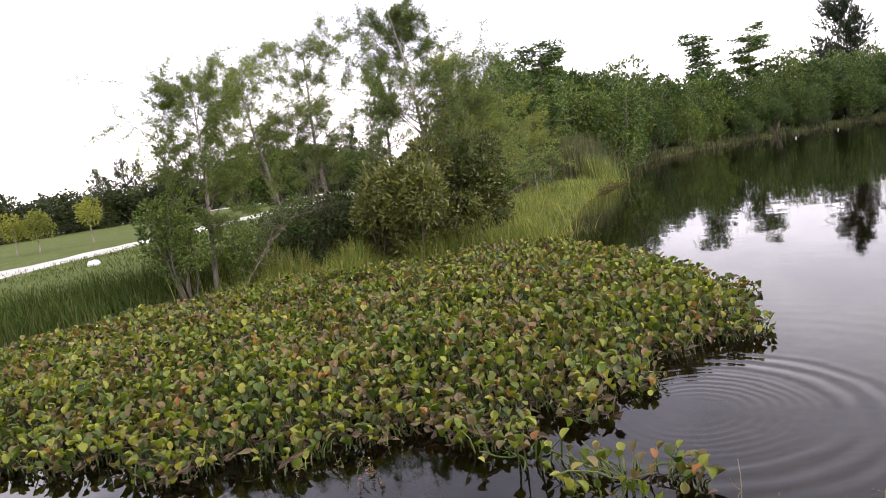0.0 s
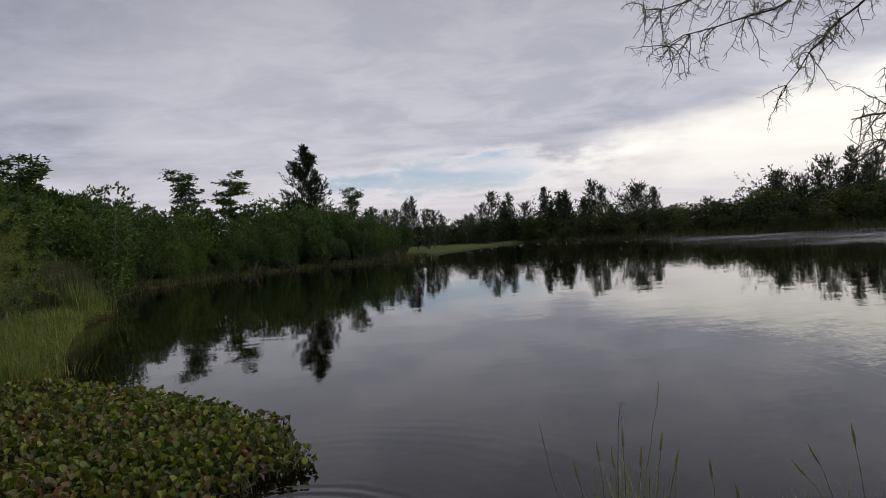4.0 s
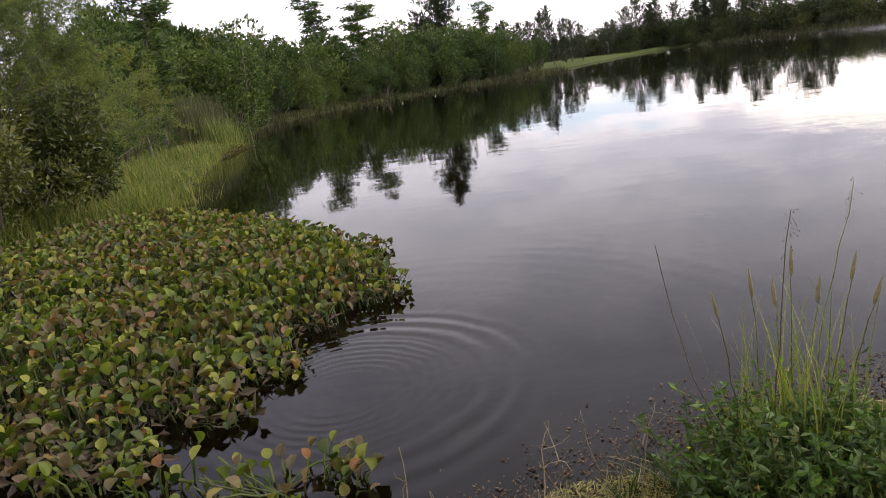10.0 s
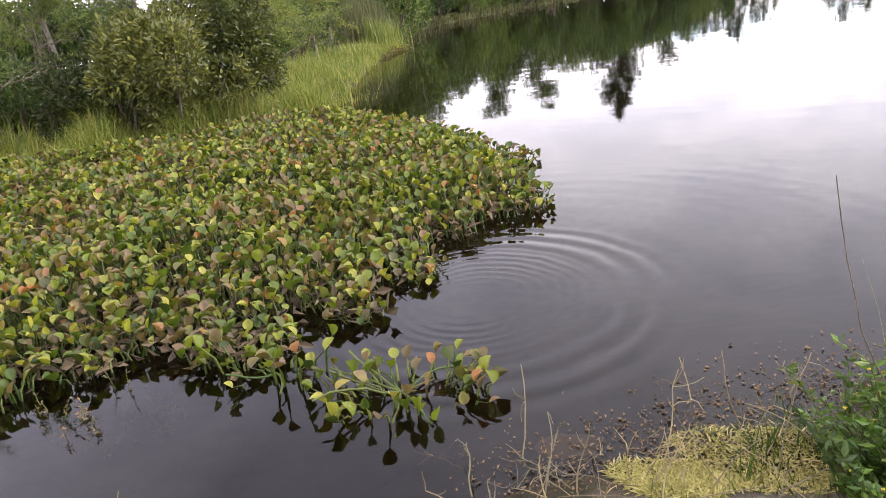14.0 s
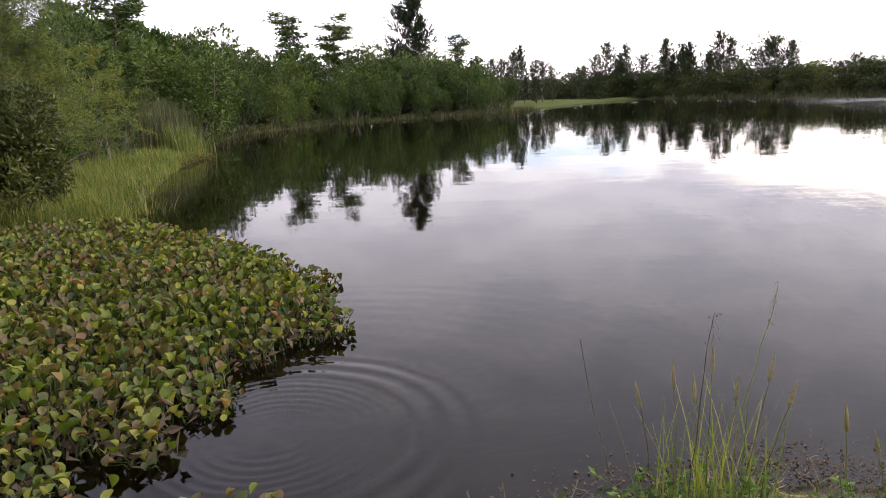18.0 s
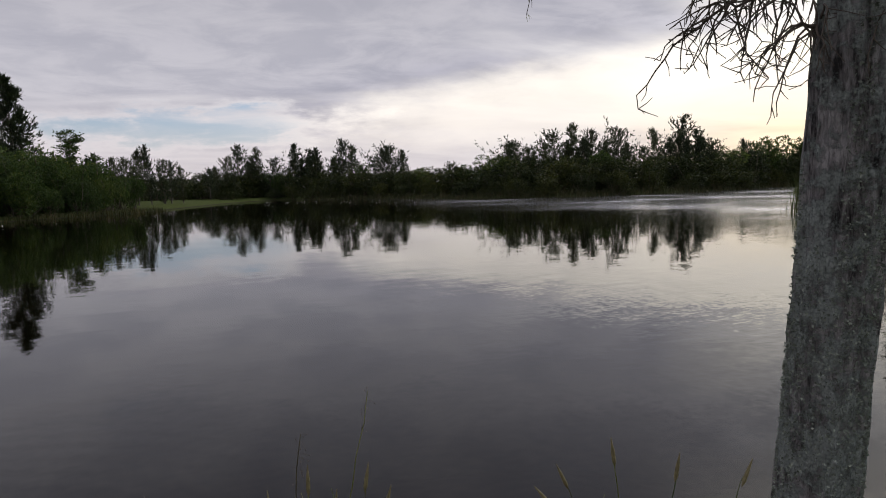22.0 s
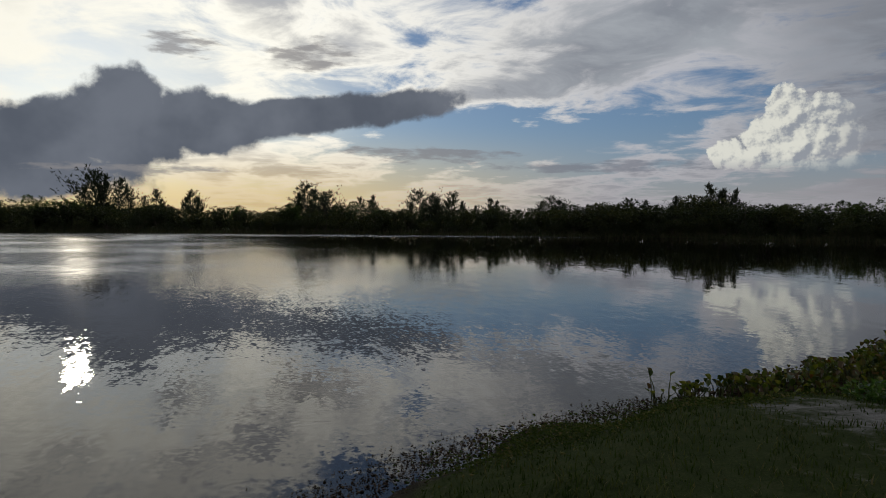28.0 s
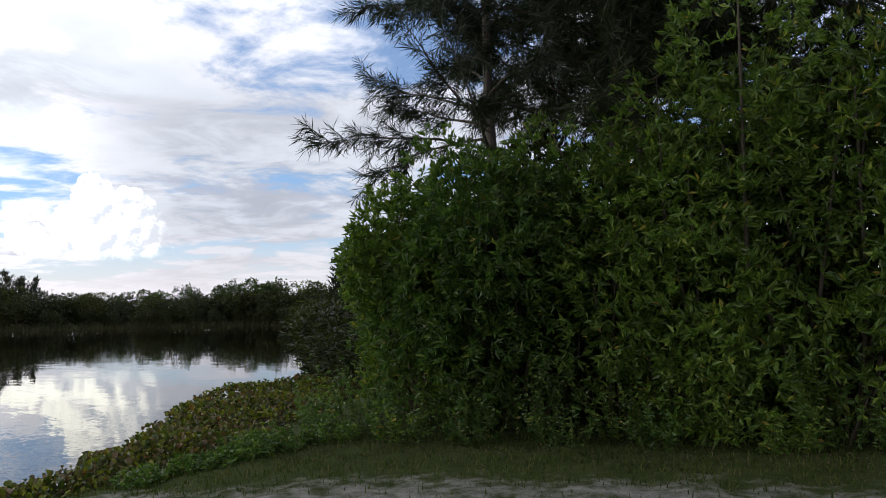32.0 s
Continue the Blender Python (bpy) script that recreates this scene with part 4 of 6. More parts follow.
PINE_ROW_B = [(77.0, 4.0, 1.15), (78.4, 3.3, 1), (81.1, 2.5, 1), (83.6, 2.4, 1.2), (92.4, 3.2, 1.2), (93.7, 2.6, 1.2), (97.4, 2.4, 1.1), (101.5, 2.8, 1.15), (102.9, 2.3, 1.1), (104.1, 2.6, 1.15), (107.4, 2.2, 1.1), (112.3, 2.3, 1.15), (113.6, 2.1, 1.2), (115.6, 1.7, 1),
              (116.7, 1.7, 1), (118.4, 2.2, 1), (120.0, 2.1, 1), (122.1, 2.4, 1), (123.1, 2.4, 1), (124.9, 3.4, 1.1), (126.1, 3.0, 1), (148.5, 6.2, 0.8)]
BROAD_ROW = [(9.6, 1.4), (16.2, 1.9), (21.1, 1.3), (25.2, 1.5), (27.2, 2.5), (28.2, 2.0), (35.7, 2.1), (44.7, 2.4), (47.8, 3.0), (50.3, 2.8), (68.8, 1.9), (73.4, 1.7), (75.5, 1.6), (86.9, 1.2), (91.2, 1.4), (95.6, 1.7),
             (98.5, 1.3), (127.8, 1.2), (129.7, 1.5), (132.1, 1.6), (134.3, 2.0), (136.8, 2.2), (139.2, 2.1), (140.6, 2.6), (142.2, 2.7), (143.3, 2.6), (146.1, 2.3)]
for az, el, wide in PINE_ROW_A + PINE_ROW_B:
    d = far_shore(az) + place.uniform(9, 16)
    stand(OPEN_PINES if wide > 1.1 else PINES, az, el, d, wide, "", "casuarinas on the far shore")
    for side in (-1, 1):
        stand(PINES if place.random() < 0.7 else OPEN_PINES, az + side * place.uniform(0.4, 1.0), el * place.uniform(0.62, 0.92), d + place.uniform(-3, 3), 1.0, "", "casuarinas on the far shore")
for az, el in BROAD_ROW:
    d = far_shore(az) + place.uniform(5, 10)
    stand(BROAD, az, el, d, place.uniform(0.9, 1.3), "", "broadleaf trees on the far shore")
HEDGE = [(5.5, 0.9), (9.0, 1.35), (14, 1.25), (20, 1.3), (26, 1.7), (32, 2.0), (40, 1.9), (48, 1.6), (60, 1.2), (68, 1.25), (80, 1.2), (95, 1.15), (106, 1.2), (112, 1.3), (116, 1.8), (124, 2.0), (132, 1.5), (140, 1.7), (146, 2.0), (150, 2.3)]
for row, (back, part_h) in enumerate(((1.0, 0.55), (4.0, 0.95), (9.0, 1.0))):
    az = 5.5
    while az < 150:
        d0 = far_shore(az)
        el = float(np.interp(az, [q[0] for q in HEDGE], [q[1] for q in HEDGE]))
        d = d0 + back + place.uniform(-0.4, 1.2)
        if az > 9 or row == 2:
            h_top = EYE + d * math.tan(radians(el * place.uniform(0.8, 1.1)))
            x, y = spot(az, d)
            (DARK_SHRUBS if place.random() < 0.6 else FAR_SHRUBS).put(x, y, max(h_top * part_h - gz(x, y), 1.0), place.uniform(1.3, 1.8), place.uniform(0, 360),
                                                                  "dark shrub at the far water's edge", "shrubs on the far shore")
        az += math.degrees(3.3 / d0) * place.uniform(0.8, 1.2)
# trees beyond the spit close the view
for az in np.arange(-3, 9, 1.1):
    x, y = spot(float(az), place.uniform(118, 126))
    FAR_SHRUBS.put(x, y, place.uniform(3.4, 4.4), 1.7, place.uniform(0, 360), "green shrub behind the grassy spit", "shrubs behind the spit")


def reed_bed(name, area, n, h, width, mat, label, seed, lean=0.25, kind="stuff", category="reeds", clump=0, zmin=-0.3, shape=None):
    """area(rng, n) gives the places; joined, since nobody could count them."""
    rng = np.random.default_rng(seed)
    x, y = area(rng, n)
    if clump:
        k = len(x) // clump
        x, y = np.repeat(x[:k], clump), np.repeat(y[:k], clump)
        x, y = x + rng.normal(size=len(x)) * 0.05, y + rng.normal(size=len(y)) * 0.05
    z = np.maximum(height(x, y), zmin) - 0.02
    s = Soup()
    tall = shape(x, y) if shape else 1.0
    blades(s, np.stack([x, y, z], 1), h * tall * rng.uniform(0.45, 1.1, len(x)), width * rng.uniform(0.6, 1.3, len(x)), lean, rng)
    return tagged(new(name, s.mesh(name, mat, False)), label, category, kind=kind)


def along(line, spread):
    line = np.array(line, dtype=float)

    def area(rng, n):
        u = rng.uniform(0, len(line) - 1, n)
        x = np.interp(u, np.arange(len(line)), line[:, 0]) + rng.normal(size=n) * spread
        y = np.interp(u, np.arange(len(line)), line[:, 1]) + rng.normal(size=n) * spread
        return x, y
    return area


reed_bed("reeds", along([(-13.5, 24.8), (-14.7, 26.4), (-15.8, 28.0)], 0.6), 2600, 1.9, 0.03, MAT_TAWNY, "tall tawny reeds on the point", 7, 0.2)
reed_bed("reeds", along([(-13.6, 28.4), (-16.2, 34), (-17.2, 42), (-15.7, 52), (-10.2, 60), (-3.2, 67), (1.0, 74)], 0.3), 3500, 0.55, 0.04, MAT_FAR_REED, "low dull reeds below the thicket", 8)
shore_pts = [spot(a, far_shore(a) + 0.1) for a in np.arange(11, 150, 1.5)]
reed_bed("reeds", along(shore_pts, 0.6), 12000, 0.9, 0.06, MAT_FAR_REED, "dull green reed fringe along the far shore", 9)
MAT_ISLE_REED = leaf_material("island_reeds", [(0.0, (0.04, 0.065, 0.02)), (0.6, (0.075, 0.105, 0.032)), (1.0, (0.13, 0.13, 0.055))], 0.6, 0.35)
# the island: reeds in front, shrubs and casuarinas behind
isle = along([(28.0, 22.5), (28.8, 18.5), (29.8, 15.6), (30.5, 14.5), (33, 16.2), (37, 18.8), (37.5, 23)], 0.55)
reed_bed("reeds", isle, 15000, 2.7, 0.05, MAT_ISLE_REED, "tall green reeds round the small island", 10, 0.35,
         shape=lambda x, y: np.clip((y - 11.5) / 3.0, 0.5, 1.0) * (0.85 + 0.2 * np.sin(x * 1.7 + 1.3 * y)))
for x, y, h, w in ((31.5, 17.0, 3.0, 1.1), (32.5, 21.5, 3.1, 1.1), (35, 18.5, 3.2, 1.1), (30.3, 24.0, 2.6, 1.0), (34.0, 25.0, 3.6, 1.0), (29.8, 20.3, 2.6, 1.0), (33.2, 15.0, 2.7, 1.0), (29.6, 18.2, 2.5, 1.1), (30.6, 16.2, 2.6, 1.0), (29.0, 22.4, 2.6, 1.1), (31.2, 14.2, 2.1, 0.9)):
    SHRUBS.put(x, y, h, w, place.uniform(0, 360), "leafy shrub among the island reeds", "shrubs on the island")
stand(BROAD, 52.6, 3.9, 41.5, 0.8, "leafy broadleaf tree on the small island")
isl = casuarina(33, 9.9, 3.0, 46, 320, size=0.58, steep=0.6, round_top=0.52)
isl.matrix_basis = pose(36.3, 23.0, 0.3, 0, 0, 40)
tagged(isl, "big bushy casuarina on the small island")
PINES.put(39.3, 20.0, 5.2, 1.2, 20, "small casuarina on the small island")
PINES.put(39.8, 19.0, 5.0, 1.1, 120, "small casuarina on the small island")


# ---- water hyacinth ----
def hyacinth_leaves(rng, blade, stalk, at, h, size, out):
    """Leaves: cupped paddle blades, each on a stalk that rises from the water at `at` and leans by `out`."""
    n = len(at)
    o3 = np.column_stack([out, 0 * h])
    up = np.array([0, 0, 1.0])
    top = at + o3 + h[:, None] * up
    rows = []
    for c, r in ((at - 0.04 * up, 0.006), (at + o3 * 0.35 + (h * 0.6)[:, None] * up, 0.0075), (top, 0.003)):
        for q in (0.0, 2.094, 4.189):
            rows.append(c + r * np.array([math.cos(q), math.sin(q), 0]))
    f = np.array([[i * 3 + j, i * 3 + (j + 1) % 3, (i + 1) * 3 + (j + 1) % 3, (i + 1) * 3 + j] for i in range(2) for j in range(3)])
    stalk.add(np.stack(rows, 1).reshape(-1, 3), (np.arange(n)[:, None, None] * 9 + f[None]).reshape(-1, 4))
    a = np.where(rng.uniform(size=n) < 0.5, rng.uniform(0, 2 * np.pi, n), np.arctan2(out[:, 1], out[:, 0]) + rng.normal(size=n) * 0.6)
    tilt = rng.uniform(0.35, 1.5, n)
    way = np.stack([np.cos(a) * np.cos(tilt), np.sin(a) * np.cos(tilt), np.sin(tilt)], 1)
    side = unit(np.cross(way, up))
    nor = np.cross(side, way)
    cup, curl = rng.uniform(0.15, 0.65, n)[:, None], rng.uniform(-0.2, 0.35, n)[:, None]
    wide = rng.uniform(0.66, 1.0, n)[:, None]
    sz = size[:, None]
    rows = []
    for u, w in ((0.0, 0.08), (0.16, 0.36), (0.42, 0.50), (0.70, 0.45), (0.91, 0.22), (1.0, 0.03)):
        for s in (-1, 0, 1):
            rows.append(top + way * u * sz + side * s * w * sz * wide + nor * sz * (cup * w * 2 * abs(s) - curl * u * u - (0.02 if s else 0)))
    f = np.array([[i * 3 + j, i * 3 + j + 1, i * 3 + j + 4, i * 3 + j + 3] for i in range(5) for j in range(2)])
    blade.add(np.stack(rows, 1).reshape(-1, 3), (np.arange(n)[:, None, None] * 18 + f[None]).reshape(-1, 4))


def in_ring(x, y, ring):
    return signed(x, y, ring) < 0


def hyacinth_mat(ring, density, seed, label, singles, tall=1.0, centre=(0, 0)):
    """A floating mat: the nearest leaves are pieces of their own, the rest is joined."""
    rng = np.random.default_rng(seed)
    top = new("water_hyacinth_mat")
    tagged(top, label, "water plants")
    r = np.array(ring)
    lo, hi = r.min(0), r.max(0)
    n = int((hi - lo).prod() * density)
    p = rng.uniform(lo, hi, (n, 2))
    depth = -signed(p[:, 0], p[:, 1], ring)
    wob = 0.16 * np.sin(p[:, 0] * 5.1 + 2 * np.sin(p[:, 1] * 3.3)) + 0.10 * np.sin(p[:, 1] * 9.0 + p[:, 0] * 4)
    keep = depth + wob > 0.24
    p, depth = p[keep], depth[keep]
    far = np.hypot(p[:, 0] - centre[0], p[:, 1] - centre[1])
    order = np.argsort(far)
    p, depth, far = p[order], depth[order], far[order]
    thin = rng.uniform(size=len(p)) < np.clip(1.3 - far / 16.0, 0.42, 1)
    p, depth, far = p[thin], depth[thin], far[thin]
    blade, stalk = Soup(), Soup()
    x, y = p.T
    swell = 0.8 + 0.3 * np.sin(x * 2.1 + 1.2 * np.sin(y * 1.7)) * np.sin(y * 2.6 + 0.5)
    h = tall * (0.025 + 0.19 * np.clip(depth / 0.75, 0, 1) * swell) * rng.uniform(0.6, 1.3, len(p))
    out = rng.normal(size=p.shape) * 0.05
    size = rng.uniform(0.040, 0.082, len(p)) * (1 + 0.02 * np.maximum(far - 5, 0))
    at = np.column_stack([p, 0 * x])
    alone = np.zeros(len(p), dtype=bool)
    alone[np.flatnonzero(rng.uniform(size=min(len(p), singles * 2)) < 0.55)[:singles]] = True
    for i in np.flatnonzero(alone):
        b, s = Soup(), Soup()
        q = slice(i, i + 1)
        hyacinth_leaves(rng, b, s, at[q], h[q], size[q], out[q])
        leaf = part("leaf", b.mesh("leaf", MAT_HYACINTH), top)
        part("stalk", s.mesh("stalk", MAT_STALK), leaf)
    near = ~alone & (far < 7)
    rest = ~alone & (far >= 7)
    hyacinth_leaves(rng, blade, stalk, at[near], h[near], size[near], out[near])
    hyacinth_leaves(rng, blade, Soup(), at[rest], h[rest], size[rest], out[rest])
    tagged(part("leaf_mass", blade.mesh("leaf_mass", MAT_HYACINTH), top, "green and brown paddle leaves"), kind="stuff")
    tagged(part("stalk_mass", stalk.mesh("stalk_mass", MAT_STALK), top), kind="stuff")
    # dead brown litter between the stalks
    lit = Soup()
    m = int(len(p) * 0.9)
    k = rng.integers(0, len(p), m)
    base = np.column_stack([p[k] + rng.normal(size=(m, 2)) * 0.04, rng.uniform(0.01, 0.10, m)])
    quads(lit, base, rng.normal(size=(m, 3)) * np.array([1, 1, 0.4]), rng.uniform(0.06, 0.14, m), rng.uniform(0.02, 0.06, m), rng)
    tagged(part("litter", lit.mesh("litter", MAT_LITTER, False), top, "withered brown leaf litter"), kind="stuff")
    return top


MAT_LITTER = leaf_material("withered_leaves", [(0.0, (0.06, 0.042, 0.03)), (0.6, (0.12, 0.08, 0.055)), (1.0, (0.20, 0.14, 0.09))], 0.75, 0.1)
MAT_RING = [(-5.2, 0.75), (-4.1, 1.2), (-3.4, 1.65), (-3.2, 1.95), (-2.7, 2.2), (-2.3, 2.42), (-2.05, 2.9), (-1.86, 3.3), (-1.76, 3.75), (-1.58, 4.4),
            (-1.28, 5.05), (-1.55, 5.95), (-2.35, 7.3), (-3.3, 8.2), (-4.9, 9.5), (-6.3, 10.5), (-7.5, 9.4), (-8.5, 8.2), (-9.7, 7.5), (-10.9, 6.7), (-11.6, 4.0), (-10.8, 1.6), (-8.2, 0.3)]
hyacinth_mat(MAT_RING, 330, 11, "floating mat of green and browning water hyacinth", 300, 1.0, (-0.4, 1.4))
MAT_RING_EAST = [(6.30, -4.0), (6.95, -4.1), (7.27, -5.05), (7.77, -6.35), (8.52, -8.15), (9.82, -9.75), (11.12, -12.55), (10.42, -15.45), (7.75, -14.85), (6.35, -9.25), (5.65, -6.65), (5.95, -5.25)]
MAT_RING_POINT = [(-10.3, 19.8), (-10.7, 21.5), (-10.9, 23.4), (-11.7, 25.1), (-12.9, 26.2), (-13.6, 25.4), (-12.6, 23.6), (-11.9, 21.5), (-11.2, 19.8)]
hyacinth_mat(MAT_RING_POINT, 150, 13, "narrow fringe of yellow-green water hyacinth at the point", 0, 0.9, (-11.6, 22.8))
hyacinth_mat(MAT_RING_EAST, 260, 12, "bank-side mat of dark green water hyacinth", 160, 1.3, (3, -3))


def floating_sprig(x, y, spread, n, seed, label, h=0.16):
    rng = np.random.default_rng(seed)
    top = new("floating_hyacinth")
    top.location = (x, y, 0)
    tagged(top, label, "water plant")
    for k in range(max(4, n // 6)):
        run = Soup()
        a = rng.uniform(0, 2 * np.pi)
        tube(run, bend((0, 0, 0.01), (math.cos(a), math.sin(a) * 0.5, 0.02), spread * rng.uniform(0.5, 1), 5, rng, 0.2), 0.006, 4)
        part("runner", run.mesh("runner", MAT_STALK), top)
    for k in range(n):
        r = spread * math.sqrt(rng.uniform())
        a = rng.uniform(0, 2 * np.pi)
        b, s = Soup(), Soup()
        at = np.array([[r * math.cos(a), 0.5 * r * math.sin(a), 0.0]])
        out = np.array([[math.cos(a), math.sin(a)]]) * rng.uniform(0.02, 0.10)
        hyacinth_leaves(rng, b, s, at, np.array([h * rng.uniform(0.2, 1.2)]), np.array([rng.uniform(0.045, 0.076)]), out)
        leaf = part("leaf", b.mesh("leaf", MAT_HYACINTH), top)
        part("stalk", s.mesh("stalk", MAT_STALK), leaf)
    return top


floating_sprig(-1.50, 2.46, 0.42, 66, 21, "loose raft of water hyacinth with yellowing leaves", 0.085).rotation_euler = (0, 0, radians(22))
floating_sprig(6.65, -3.85, 0.22, 9, 22, "small upright hyacinth sprig at the water's edge", 0.3)
floating_sprig(-2.2, 2.5, 0.3, 22, 23, "loose hyacinth leaves at the edge of the mat")


# ---- the bank on the left: grass belt, bush, young cypresses ----
def ring_area(ring, land_only=True):
    r = np.array(ring)

    def area(rng, n):
        p = rng.uniform(r.min(0), r.max(0), (n * 4, 2))
        p = p[signed(p[:, 0], p[:, 1], ring) < 0][:n]
        return p[:, 0], p[:, 1]
    return area


BELT = [(-6.9, 11.6), (-7.6, 13.0), (-9.0, 16.2), (-10.6, 20.4), (-11.6, 24.0), (-12.8, 24.6), (-12.0, 20.0), (-11.0, 16.0), (-10.2, 13.0), (-10.2, 10.6), (-11.2, 8.8), (-10.0, 8.0), (-8.2, 9.4)]
reed_bed("grass_belt", ring_area(BELT), 7000, 0.5, 0.015, MAT_REED, "bright green waterside grass between mat and bushes", 31, 0.6, "stuff", "grass",
         shape=lambda x, y: 0.8 + 0.35 * np.sin(x * 2.7 + 2 * np.sin(y * 1.9)))
reed_bed("grass_belt", along([(-11.3, 6.6), (-10.1, 7.6), (-8.8, 8.4), (-7.9, 9.6), (-7.0, 11.0)], 0.40), 7500, 0.85, 0.015, MAT_REED, "bright green blades along the back of the hyacinth mat", 34, 0.6, "stuff", "grass",
         shape=lambda x, y: 0.75 + 0.3 * np.sin(x * 3.1 + 2 * np.sin(y * 2.3)))
reed_bed("grass_belt", ring_area([(-11.0, 1.4), (-12.2, 0.8), (-14.0, 4.0), (-13.6, 8.0), (-12.0, 10.4), (-10.8, 9.6), (-11.6, 6.6), (-11.8, 4.0)]), 7000, 0.5, 0.016, MAT_GRASS, "rough grass and weeds along the lake bank", 32, 0.5, "stuff", "grass")
reed_bed("reeds", along([(-12.0, 23.6), (-12.9, 24.8), (-13.8, 26.6)], 0.35), 900, 1.1, 0.03, MAT_REED, "short green reeds at the tip of the point", 33)


def bank_shrub(seed, az, d, el_top, w, n, leaf, mat, label):
    x, y = bank_spot(az, d)
    h = EYE + d * math.tan(radians(el_top)) - gz(x, y)
    ob = shrub(seed, h, w, n, leaf, "shrub", mat, label, 12)
    ob.matrix_basis = pose(x, y, gz(x, y))


bank_shrub(201, -41.4, 13.2, 2.6, 1.15, 9000, 0.105, MAT_MYRTLE, "dense olive green wax myrtle bush on the bank")
bank_shrub(202, -37.4, 13.8, 2.0, 0.95, 7000, 0.105, MAT_MYRTLE, "dense olive green wax myrtle bush on the bank")
bank_shrub(203, -45.4, 13.6, 0.6, 0.9, 5000, 0.105, MAT_MYRTLE, "low olive green bush on the bank")
bank_shrub(204, -60.8, 13.4, 0.9, 0.75, 4200, 0.08, MAT_SHRUB, "rounded green bush beside the slender cypress")
bank_shrub(205, -52.5, 14.5, -0.9, 1.0, 4200, 0.085, MAT_SHRUB, "low green bush under the young cypresses")
bank_shrub(206, -56.5, 13.6, -2.2, 0.6, 2600, 0.07, MAT_SHRUB, "low tangled weeds at the foot of the cypress")
bank_shrub(207, -48.6, 14.2, -1.2, 1.0, 4200, 0.08, MAT_DARK, "low dark green bush on the bank")
bank_shrub(208, -36.8, 16.5, 0.2, 0.9, 4000, 0.09, MAT_SHRUB, "green shrub behind the grass belt")
bank_shrub(209, -34.8, 21.0, 1.0, 1.2, 4200, 0.11, MAT_SHRUB, "green shrub behind the grass belt")
bank_shrub(210, -38.5, 18.0, 2.6, 1.2, 4600, 0.10, MAT_SHRUB, "green shrub behind the grass belt")
for seed, az, d, el, lean, spread, n in ((221, -58.7, 13.6, 9.6, (-0.05, 0.06), 1.75, 26000), (222, -52.4, 15.0, 11.5, (-0.03, 0.0), 1.25, 16000), (223, -48.4, 15.6, 11.7, (-0.10, 0.0), 1.25, 15000),
                                         (224, -39.8, 14.6, 13.8, (0.0, 0.0), 2.1, 27000), (225, -43.6, 16.4, 8.2, (0.0, 0.0), 1.1, 8000), (226, -36.6, 15.8, 9.0, (0.0, 0.0), 1.5, 12000),
                                         (227, -34.6, 18.5, 6.6, (0.0, 0.0), 1.5, 14000), (228, -31.8, 24.0, 5.0, (0.05, 0.0), 1.3, 9000)):
    x, y = bank_spot(az, d)
    h = EYE + d * math.tan(radians(el)) - gz(x, y)
    young_cypress(seed, h, lean, spread, n, 0.42 if seed < 224 else 0.22, seed >= 224).matrix_basis = pose(x, y, gz(x, y), 0, 0, seed * 31)


def dead_branches(az, d, seed):
    rng = np.random.default_rng(seed)
    x, y = bank_spot(az, d)
    top = new("dead_sapling")
    top.location = (x, y, gz(x, y))
    tagged(top, "bare grey dead sapling with tangled branches", "tree")
    trunk = Soup()
    line = bend((0, 0, -0.2), (0.15, 0.1, 1), 2.0, 8, rng, 0.1)
    tube(trunk, line, np.linspace(0.022, 0.006, 9), 6)
    part("trunk", trunk.mesh("trunk", MAT_TWIG), top)
    for i in range(26):
        br = Soup()
        p = line[rng.integers(2, 9)]
        arm = bend(p, (rng.normal(), rng.normal(), 0.5), rng.uniform(0.4, 1.1), 6, rng, 0.25)
        tube(br, arm, np.linspace(0.007, 0.002, 7), 4)
        for _ in range(3):
            tube(br, bend(arm[rng.integers(2, 7)], rng.normal(size=3) + np.array([0, 0, 0.3]), rng.uniform(0.2, 0.5), 3, rng, 0.25), [0.0035, 0.003, 0.002, 0.0015], 3)
        part("branch", br.mesh("branch", MAT_TWIG), top)


dead_branches(-50.4, 14.0, 5)
dead_branches(-57.6, 12.9, 6)

# lawn beyond: small yellow-green trees, a pale lump, the far row of trees
for az, d, el, w in ((-66.8, 42, 1.7, 0.9), (-70.3, 40, 1.4, 0.8), (-71.7, 40.5, 1.2, 0.8)):
    x, y = bank_spot(az, d)
    h = EYE + d * math.tan(radians(el)) - gz(x, y)
    rng = np.random.default_rng(int(-az * 10))
    top = new("lawn_tree")
    top.matrix_basis = pose(x, y, gz(x, y))
    tagged(top, "small yellow-green young tree on the lawn", "tree")
    trunk, crown = Soup(), Soup()
    tube(trunk, bend((0, 0, -0.2), (0.05, 0, 1), h * 0.8, 6, rng, 0.04), np.linspace(0.05, 0.02, 7), 6)
    c = rng.uniform(-0.5, 0.5, (6, 3)) * np.array([w * 1.2, w * 1.2, 1.0]) + np.array([0, 0, h * 0.68])
    p, dd = blob_points(rng, c, np.full((6, 3), 0.5 * w), 900, 0.1)
    quads(crown, p, dd + rng.normal(size=p.shape) * 0.6, rng.uniform(0.1, 0.22, 900), rng.uniform(0.05, 0.1, 900), rng)
    part("trunk", trunk.mesh("trunk", MAT_PALE_BARK), top)
    part("crown", crown.mesh("crown", MAT_YOUNG, False), top)
MAT_STONE = plain_material("pale_stone", (0.45, 0.44, 0.41), (0.75, 0.74, 0.72), 9.0, 0.9, 0.4)
